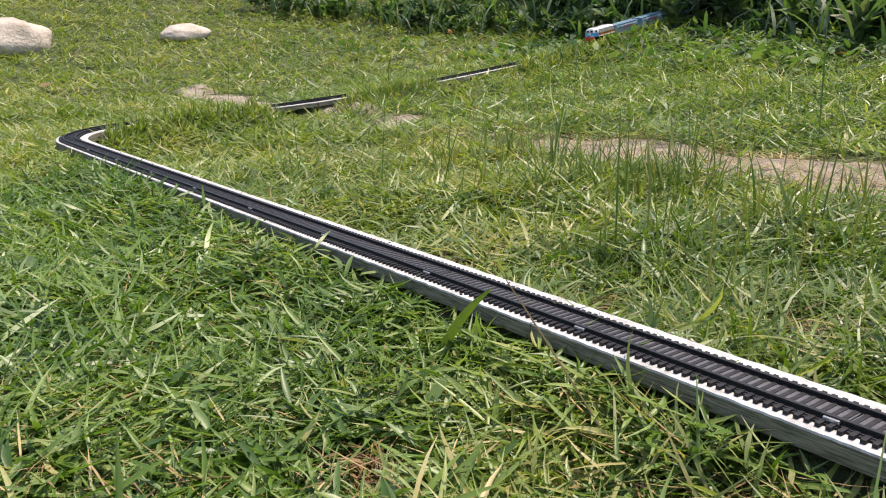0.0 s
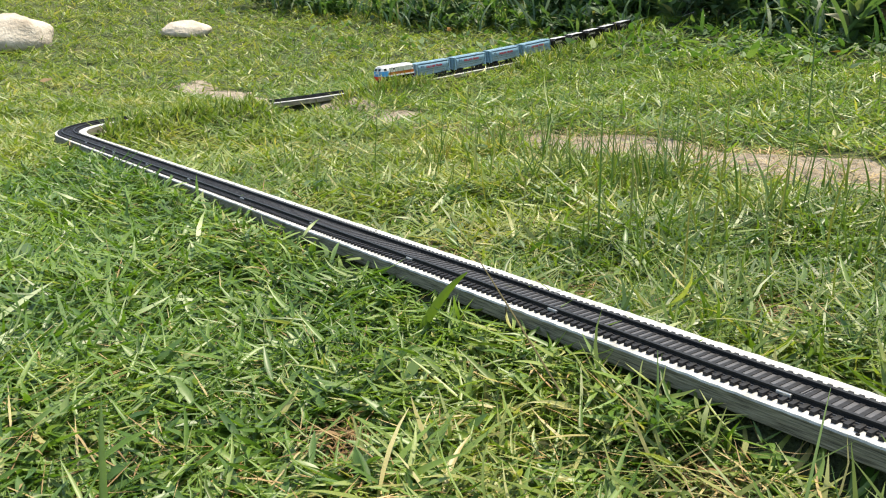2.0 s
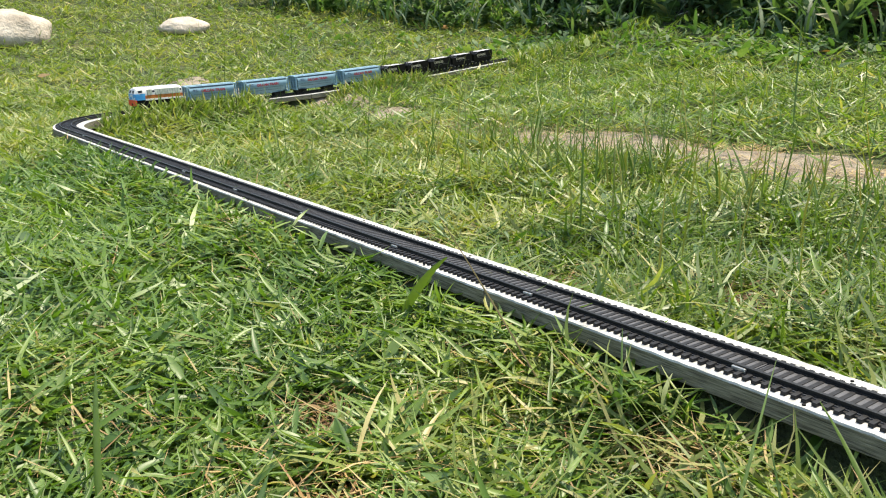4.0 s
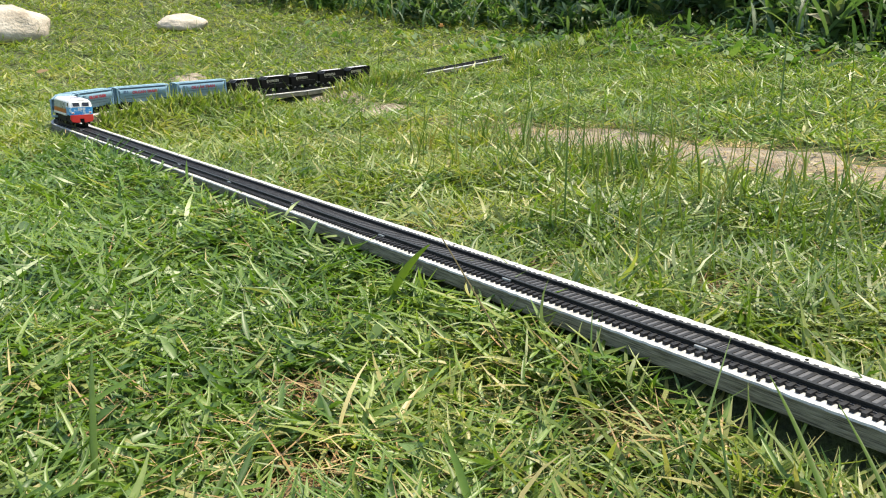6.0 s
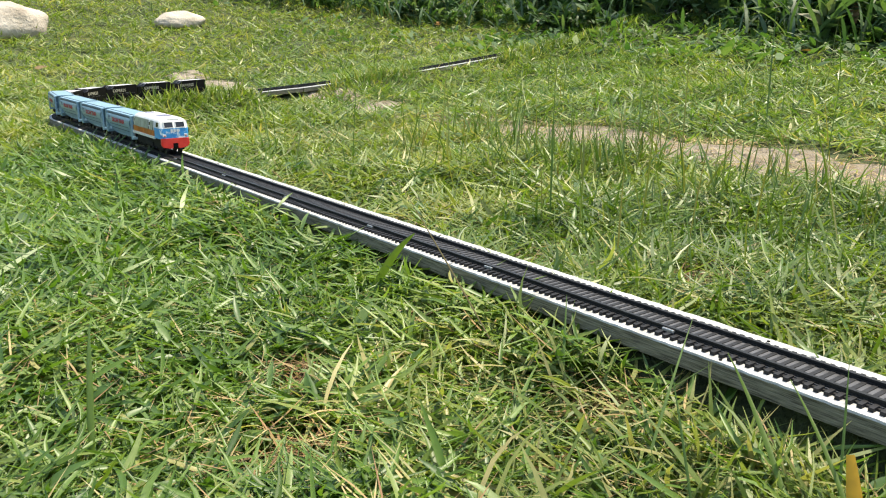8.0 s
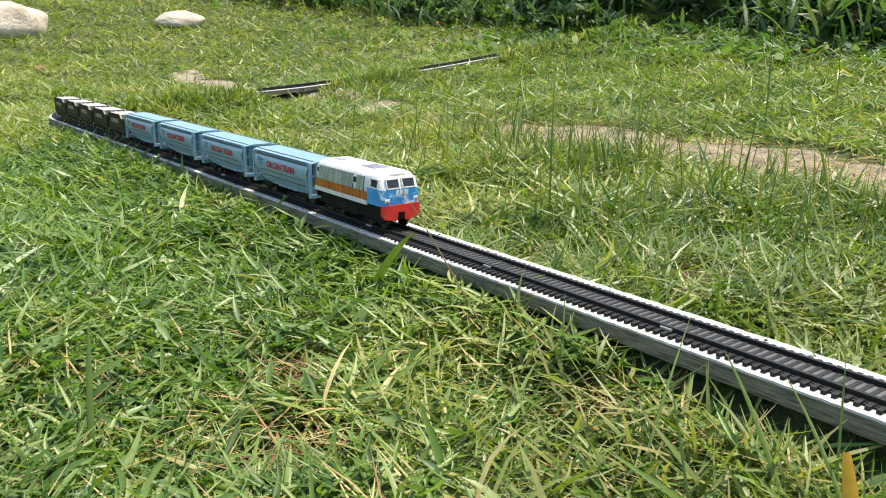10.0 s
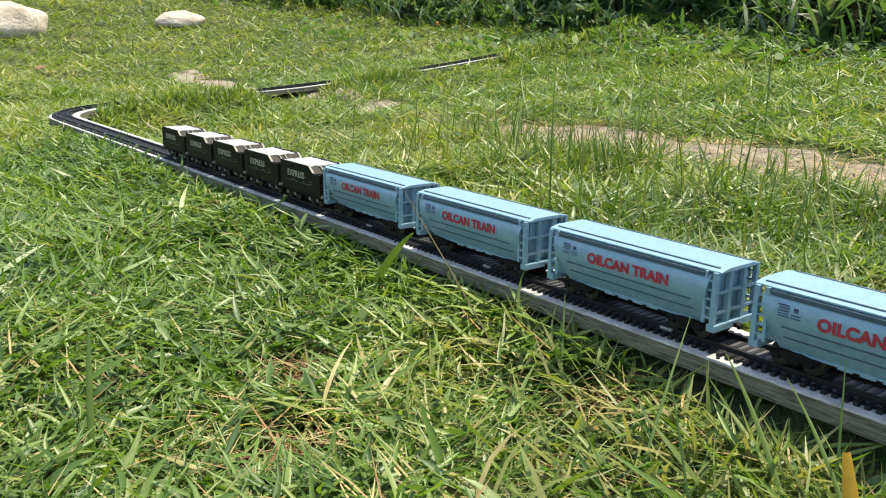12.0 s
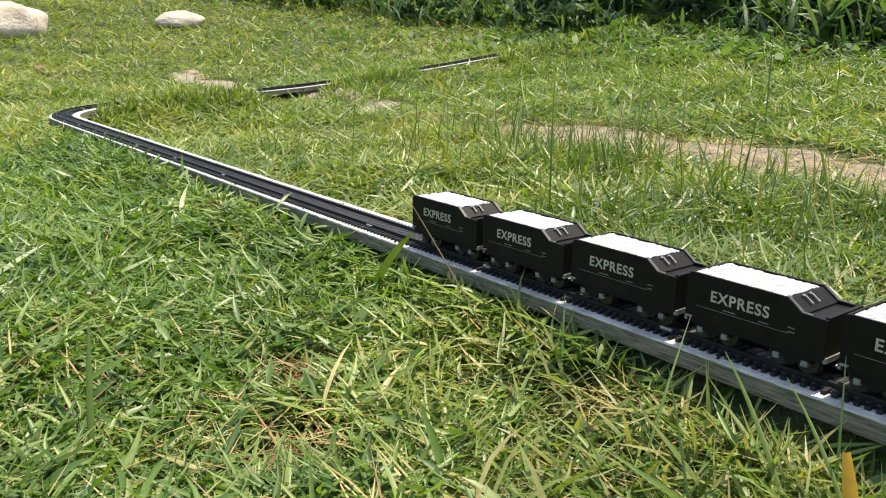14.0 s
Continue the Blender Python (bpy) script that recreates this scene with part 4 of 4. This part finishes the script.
def straw():
    p = np.concatenate([scatter(8000, -1.4, 0.1, -0.1, 1.1), scatter(1300, -0.34, 0.05, 0.06, VC - 0.03), scatter(3500, -0.55, 0.02, -0.08, 0.26)])
    p = p[(off_track(p[:, 0], p[:, 1]) > 0.028) & (RNG.random(len(p)) < 0.25 + 0.75 * patchy(p, 14, 4.0))]
    m = len(p)
    base = seat(p)
    base[:, 2] += RNG.uniform(0.002, 0.014, m)
    ribbons("dry_straw", base, RNG.uniform(0.012, 0.04, m), RNG.uniform(0.0005, 0.0013, m), RNG.uniform(0, 6.28, m), RNG.uniform(1.1, 1.6, m), RNG.uniform(-0.2, 0.5, m), 2, STRAW,
            "tan dry straw and clippings in the grass")


straw()


def path_litter():
    p = scatter(2600, -1.2, 0.4, 0.83, 0.98)
    m = len(p)
    base = seat(p)
    base[:, 2] += RNG.uniform(0.006, 0.011, m)
    ribbons("path_litter", base, RNG.uniform(0.008, 0.04, m), RNG.uniform(0.0008, 0.002, m), RNG.uniform(0, 6.28, m), RNG.uniform(1.35, 1.58, m), RNG.uniform(-0.1, 0.2, m), 2, STRAW,
            "tan dry grass litter on the earth path")


path_litter()


def broad_blades():
    """Longer, broader blades that sprawl over the short grass in the foreground."""
    p = np.concatenate([scatter(520, -0.5, -0.05, -0.1, 0.26), scatter(620, -1.1, -0.45, -0.1, 0.26), scatter(260, -1.0, -0.1, 0.34, 0.8)])
    p = p[off_track(p[:, 0], p[:, 1]) > 0.04]
    m = len(p)
    ribbons("broad_grass_blades", seat(p), RNG.uniform(0.020, 0.058, m), RNG.uniform(0.0022, 0.0042, m), RNG.uniform(0, 6.28, m), RNG.uniform(0.6, 1.25, m), RNG.uniform(0.3, 1.3, m), 7, LUSH,
            "long broad green blades sprawling over the lawn", RNG.normal(0, 0.5, m), fold=0.4, swirl=RNG.normal(0, 0.6, m))


broad_blades()


def leaf_litter_grass():
    """Short broad leaves in tufts that lie over the near lawn and catch the light."""
    c = np.concatenate([scatter(620, -0.55, 0.02, -0.10, 0.265), scatter(380, -1.1, -0.5, -0.1, 0.262), scatter(300, -0.9, 0.05, 0.34, 0.76)])
    p = np.repeat(c, 9, axis=0) + RNG.normal(0, 0.007, (9 * len(c), 2))
    p = p[(off_track(p[:, 0], p[:, 1]) > 0.036) & ~worn(p)]
    m = len(p)
    base = seat(p)
    base[:, 2] += RNG.uniform(0.002, 0.015, m)
    ribbons("broad_leaf_tufts", base, RNG.uniform(0.008, 0.024, m), RNG.uniform(0.0022, 0.0048, m), RNG.uniform(0, 6.28, m), RNG.uniform(0.75, 1.5, m), RNG.uniform(-0.1, 0.9, m), 5, SHEEN,
            "short broad pale green leaves in low tufts", RNG.normal(0, 0.6, m), fold=0.4, swirl=RNG.normal(0, 0.5, m))


leaf_litter_grass()


def path_tufts():
    """Dark upright blades in clumps along the near edge of the path."""
    c = scatter(46, -0.95, 0.05, 0.60, 0.80)
    p = np.repeat(c, 11, axis=0) + RNG.normal(0, 0.014, (11 * len(c), 2))
    m = len(p)
    ribbons("path_edge_tufts", seat(p), RNG.uniform(0.03, 0.085, m), RNG.uniform(0.0012, 0.0026, m), RNG.uniform(0, 6.28, m), np.abs(RNG.normal(0.28, 0.25, m)), RNG.uniform(0, 0.8, m), 5, STALK,
            "dark green upright grass tufts beside the path", RNG.normal(0, 0.5, m), swirl=RNG.normal(0, 0.4, m))


path_tufts()


def tall_stalks():
    p = np.concatenate([scatter(190, -1.0, -0.1, 0.42, 0.84), scatter(130, -1.6, -0.2, 0.9, 1.7), scatter(150, -3.2, -1.7, 0.6, 1.9)])
    p = p[off_track(p[:, 0], p[:, 1]) > 0.06]
    m = len(p)
    ribbons("grass_stalks", seat(p), RNG.uniform(0.05, 0.15, m), RNG.uniform(0.0009, 0.0019, m), RNG.uniform(0, 6.28, m), np.abs(RNG.normal(0.2, 0.28, m)), RNG.uniform(0, 0.6, m), 5, STALK,
            "thin upright green grass stalks", swirl=RNG.normal(0, 0.5, m))


tall_stalks()


def path_bed():
    """Bare trodden earth with an uneven edge, a little proud of the turf soil."""
    bm = bmesh.new()
    rows = []
    for x in np.arange(-2.5, 1.4, 0.02):
        e = 0.012 * math.sin(7 * x) + 0.012 * math.sin(23 * x + 2) + 0.01 * math.sin(57 * x)
        ys = np.linspace(0.825 + e * 0.5, (0.99 if x > -1.05 else 0.945) + e, 9)
        z = soil_height(np.full(9, x), ys)
        rows.append([bm.verts.new((x, y, zz + 0.007 * min(1, k / 2, (8 - k) / 2) - 0.002 + 0.004 * noise.noise((x * 14, y * 22, 0)) + 0.002 * noise.noise((x * 60, y * 60, 3)))) for k, (y, zz) in enumerate(zip(ys, z))])
    for a, b in zip(rows, rows[1:]):
        for i in range(8):
            bm.faces.new((a[i], a[i + 1], b[i + 1], b[i]))
    bmesh.ops.recalc_face_normals(bm, faces=bm.faces)
    ob = part("path", bm, PATH, None, smooth=True)
    tagged(ob, "bare tan earth path worn through the lawn", "path", kind="structure")


path_bed()


def boulder(x, y, sx, sy, sz, seed, label):
    bm = bmesh.new()
    bmesh.ops.create_icosphere(bm, subdivisions=4, radius=1)
    for v in bm.verts:
        q = v.co * (1 + 0.18 * noise.noise(v.co * 1.6 + Vector((seed, 0, 0))) + 0.05 * noise.noise(v.co * 6))
        v.co = Vector((q.x * sx, q.y * sy, max(q.z, -0.4) * sz))
    ob = part("boulder", bm, STONE, None, smooth=True)
    ob.location = (x, y, float(soil_height(x, y)[0]) + 0.25 * sz)
    tagged(ob, label, "boulder")


boulder(-3.42, 1.25, 0.077, 0.10, 0.045, 1.0, "flat pale sunlit boulder lying in the grass")
boulder(-3.45, 0.60, 0.10, 0.15, 0.10, 2.0, "large pale grey boulder on the bank")


def shrub(x, y, w, h, n, leaf, label, seed, mat=None, blades=0):
    """Stems that fan out from the root with leaves all along them, and long blades between."""
    r = np.random.default_rng(seed)
    mat = mat or SHRUB
    z0 = float(soil_height(x, y)[0])
    t = thing("shrub", label, "shrub", "shrubs along the lawn's edge")
    t.location = (x, y, z0)
    stems = max(8, n // 40)
    ha, le = r.uniform(0, 6.28, stems), r.uniform(0.05, 0.85, stems)
    ln = h * r.uniform(0.4, 1.2, stems)
    root = np.column_stack([r.normal(0, w * 0.36, stems), r.normal(0, w * 0.22, stems), np.zeros(stems)])
    cu = r.uniform(0.1, 0.7, stems)
    ribbons("stem_bundle", root, ln, np.full(stems, 0.005), ha, le, cu, 6, TWIG, "thin woody stems", parent=t)
    k = r.integers(0, stems, n)
    f = r.uniform(0.08, 1.0, n)
    a = le[k] + cu[k] * f * 0.5
    pos = root[k] + np.column_stack([np.cos(ha[k]) * np.sin(a), np.sin(ha[k]) * np.sin(a), np.cos(a)]) * (ln[k] * f)[:, None]
    size = r.uniform(0.45, 1.4, n) * leaf
    ribbons("leaf_mass", pos, size, size * r.uniform(0.2, 0.48, n), r.uniform(0, 6.28, n), r.uniform(0.3, 1.6, n), r.uniform(0.2, 1.2, n), 3, mat,
            "mid-green pointed leaves", r.normal(0, 0.6, n), parent=t, taper=0.95)
    if blades:
        b = np.column_stack([r.normal(0, w * 0.45, blades), r.normal(0, w * 0.3, blades), np.zeros(blades)])
        ribbons("blade_tuft", b, h * r.uniform(0.5, 1.5, blades), r.uniform(0.005, 0.011, blades), r.uniform(0, 6.28, blades), r.uniform(0.05, 0.7, blades), r.uniform(0.4, 1.6, blades), 6, SHRUB_COOL,
                "long arching grass blades", r.normal(0, 0.5, blades), parent=t)


rs = random.Random(3)
for k in range(17):
    x = -1.95 + k * 0.16
    if -1.85 < x < -1.42:  # the railway comes out here
        continue
    shrub(x + rs.uniform(-0.05, 0.05), 2.08 + rs.uniform(-0.09, 0.09), 0.26, rs.uniform(0.06, 0.17), rs.choice((350, 500, 650)), rs.uniform(0.032, 0.06),
          "low leafy green weed clump at the edge of the lawn", 100 + k, rs.choice((SHRUB, SHRUB, SHRUB_COOL)), rs.choice((25, 60, 90)))
for k in range(12):
    x = -2.2 + k * 0.27
    shrub(x, 2.36 + rs.uniform(-0.1, 0.1), 0.4, rs.uniform(0.22, 0.42), rs.choice((600, 900)), rs.uniform(0.05, 0.085), "leafy green shrub behind the weeds", 200 + k,
          rs.choice((SHRUB, SHRUB_COOL)), rs.choice((20, 60)))
for k in range(10):
    x = -2.6 + k * 0.38
    shrub(x, 2.9 + rs.uniform(-0.08, 0.08), 0.5, rs.uniform(0.6, 0.85), 1000, 0.09, "tall dark green shrub at the back", 500 + k, SHRUB_COOL, 30)
for k in range(12):
    f = k / 11
    shrub(-3.7 + 1.7 * f, 1.86 + 0.36 * f + rs.uniform(-0.06, 0.06), 0.3, rs.uniform(0.06, 0.13), 450, rs.uniform(0.03, 0.045), "low leafy green plants at the far edge", 300 + k,
          rs.choice((SHRUB, SHRUB_COOL)), 40)
for k in range(10):
    f = k / 9
    shrub(-4.7 + 2.4 * f, 2.25 + 0.7 * f, 0.5, rs.uniform(0.3, 0.5), 700, 0.08, "dark green shrub at the back of the garden", 400 + k, SHRUB_COOL, 20)


def ground_weeds():
    """Small round-leaved weeds where the lawn runs out into the shrubs, and here and there in the turf."""
    p = np.concatenate([scatter(3600, -2.2, 0.6, 1.6, 2.2), scatter(450, -3.8, -2.2, 1.5, 2.2), scatter(500, -1.1, -0.1, -0.1, 0.8)])
    d = off_track(p[:, 0], p[:, 1])
    p = p[(d > 0.05) & (RNG.random(len(p)) < 0.2 + 0.8 * patchy(p, 6, 2.0))]
    m = len(p)
    size = np.where(p[:, 1] > 1.2, RNG.uniform(0.018, 0.042, m), RNG.uniform(0.008, 0.018, m))
    base = seat(p)
    base[:, 2] += RNG.uniform(0.004, 0.03, m) * np.where(p[:, 1] > 1.2, 1.0, 0.6)
    ribbons("ground_weeds", base, size, size * RNG.uniform(0.35, 0.6, m), RNG.uniform(0, 6.28, m), RNG.uniform(0.7, 1.5, m), RNG.uniform(0.0, 0.7, m), 3, SHRUB,
            "small broad-leaved green weeds in the grass", RNG.normal(0, 0.3, m), category="weeds", taper=0.95)


ground_weeds()


def fallen_leaf(x, y, h, size, heading, lean, label):
    t = thing("dry_leaf", label, "leaf")
    t.location = (x, y, float(soil_height(x, y)[0]) + h)
    one = lambda v: np.array([v], float)
    ribbons("blade", np.zeros((1, 3)), one(size), one(size * 0.4), one(heading), one(lean), one(0.6), 6, DRY_LEAF, "curled brown blade", one(0.4), parent=t, taper=0.95)


fallen_leaf(-0.97, 1.93, 0.05, 0.06, 2.0, 0.25, "curled reddish brown dead leaf caught in the weeds")
fallen_leaf(-0.95, 1.72, 0.03, 0.032, 4.6, 1.3, "brown dead leaf lying on the grass")
fallen_leaf(-2.66, 0.53, 0.02, 0.05, 2.2, 1.2, "dark curled leaf lying on the lawn")


def flower():
    x, y = -2.44, 1.83
    z = float(soil_height(x, y)[0])
    t = thing("flower", "small pale pink flower standing in the grass", "flower")
    t.location = (x, y, z)
    one = lambda v: np.array([v], float)
    ribbons("stem", np.zeros((1, 3)), one(0.05), one(0.003), one(0.4), one(0.05), one(0.2), 3, STALK, "thin green stem", parent=t)
    n = 14
    ribbons("petal_ring", np.tile((0.006, 0.002, 0.047), (n, 1)), np.full(n, 0.016), np.full(n, 0.009), np.linspace(0, 6.28, n), np.tile((0.4, 1.1), 7), np.full(n, 0.3), 3, PETAL, "pale pink petals", parent=t)


flower()


def lone_blade(root, tip, width, mat, label, bow=0.012, blunt=0.15):
    """One blade that stands out by itself, from its root in the turf to its tip."""
    z = float(soil_height(root[0], root[1])[0])
    a, c = Vector((root[0], root[1], z)), Vector(tip)
    b = (a + c) / 2 + Vector((0, 0, bow))
    bm = bmesh.new()
    prev = None
    for k in range(11):
        u = k / 10
        p = a * (1 - u) ** 2 + b * 2 * u * (1 - u) + c * u ** 2
        d = (b - a) * (1 - u) + (c - b) * u
        side = d.cross(Vector((0.55, -0.8, 0.25))).normalized()
        w = width * 0.5 * (0.6 + 0.4 * min(1, u / 0.3)) * (1 - (1 - blunt) * max(0, (u - 0.45) / 0.55) ** 1.6)
        fold = Vector((0.55, -0.8, 0.25)).normalized() * w * 0.35
        row = [bm.verts.new(p - side * w - a), bm.verts.new(p + fold - a), bm.verts.new(p + side * w - a)]
        if prev:
            bm.faces.new((prev[0], prev[1], row[1], row[0]))
            bm.faces.new((prev[1], prev[2], row[2], row[1]))
        prev = row
    ob = part("grass_blade", bm, mat, None, smooth=True)
    ob.location = a
    tagged(ob, label, "grass blade")


lone_blade((-0.088, 0.220), (-0.1534, 0.262, 0.0563), 0.0019, GRASS, "broad green grass blade leaning across the board's edge")
lone_blade((-0.152, 0.207), (-0.1728, 0.265, 0.0648), 0.0012, STALK, "thin olive grass stem leaning on the board", 0.006)
lone_blade((-0.245, 0.242), (-0.3735, 0.255, 0.0929), 0.0009, STRAW, "long thin dry grass stem rising before the track", 0.004)
lone_blade((-0.226, 0.245), (-0.2495, 0.270, 0.0536), 0.0014, STALK, "thin green grass stem against the board", 0.004)
lone_blade((-0.405, 0.250), (-0.3677, 0.262, 0.0623), 0.0052, GRASS, "broad bright green grass leaf pointing over the board")
lone_blade((-0.068, 0.225), (-0.1267, 0.262, 0.0546), 0.0015, GRASS, "yellowing grass blade lying against the board")
lone_blade((-0.120, 0.205), (-0.146, 0.216, 0.0640), 0.0010, STALK, "thin bent olive stem among the grass", 0.004)
lone_blade((-0.0949, 0.246), (-0.1062, 0.262, 0.0699), 0.0010, STALK, "thin upright green stem before the board", 0.004)
lone_blade((-0.0700, 0.2165), (-0.0862, 0.228, 0.0525), 0.0058, AMBER, "amber yellow dying grass blade beside the track", 0.004, 0.42)
lone_blade((-0.5692, 0.600), (-0.568, 0.600, 0.1090), 0.0018, STALK, "tall dark green grass stalk standing by the path", 0.0)
lone_blade((-0.644, 1.080), (-0.6601, 1.100, 0.2150), 0.0022, STALK, "very tall thin grass stalk on the bank", 0.0)
lone_blade((-0.30, 0.055), (-0.365, 0.075, 0.0460), 0.0040, GRASS, "pale green blade arching over the lawn", 0.02)

# ---- what moves ----
LOCO_LEN, HOP_LEN, TEN_LEN = 0.0919, 0.1045, 0.0650
loco = locomotive()
hop = hopper()
hoppers = [hop] + [copy_thing(hop, Matrix()) for _ in range(3)]
ten = tender()
tenders = [ten] + [copy_thing(ten, Matrix()) for _ in range(4)]
# where the locomotive's front stands on the line
FRONT_T = [0.0, 0.75, 1.5, 2.25, 3.0, 5.5, 6.5, 7.5, 10.8, 11.0, 12.5, 13.5, 14.0]
FRONT_S = [-2.9350, -2.6500, -2.3750, -2.1150, -1.8859, -1.3621, -1.1800, -0.9799, -0.2460, -0.1966, 0.1650, 0.3995, 0.5170]


def front_at(t):
    """Smooth cubic through the timings."""
    ts, ss = np.array(FRONT_T), np.array(FRONT_S)
    m = np.gradient(ss, ts)
    i = int(np.clip(np.searchsorted(ts, t) - 1, 0, len(ts) - 2))
    h = ts[i + 1] - ts[i]
    u = (t - ts[i]) / h
    return ((2 * u ** 3 - 3 * u ** 2 + 1) * ss[i] + (u ** 3 - 2 * u ** 2 + u) * h * m[i] + (-2 * u ** 3 + 3 * u ** 2) * ss[i + 1] + (u ** 3 - u ** 2) * h * m[i + 1])


def motions():
    times = [0.2 * k for k in range(71)]
    walk(loco, [(t, track_pose(front_at(t) - LOCO_LEN / 2, 0.0285)) for t in times])
    for k, wagon in enumerate(hoppers):
        back = LOCO_LEN + 0.008 + k * 0.1199 + HOP_LEN / 2
        walk(wagon, [(t, track_pose(front_at(t) - back, 0.0335)) for t in times])
    for k, wagon in enumerate(tenders):
        back = LOCO_LEN + 0.008 + 3 * 0.1199 + HOP_LEN + 0.008 + k * 0.0709 + TEN_LEN / 2
        walk(wagon, [(t, track_pose(front_at(t) - back, 0.0185)) for t in times])


motions()
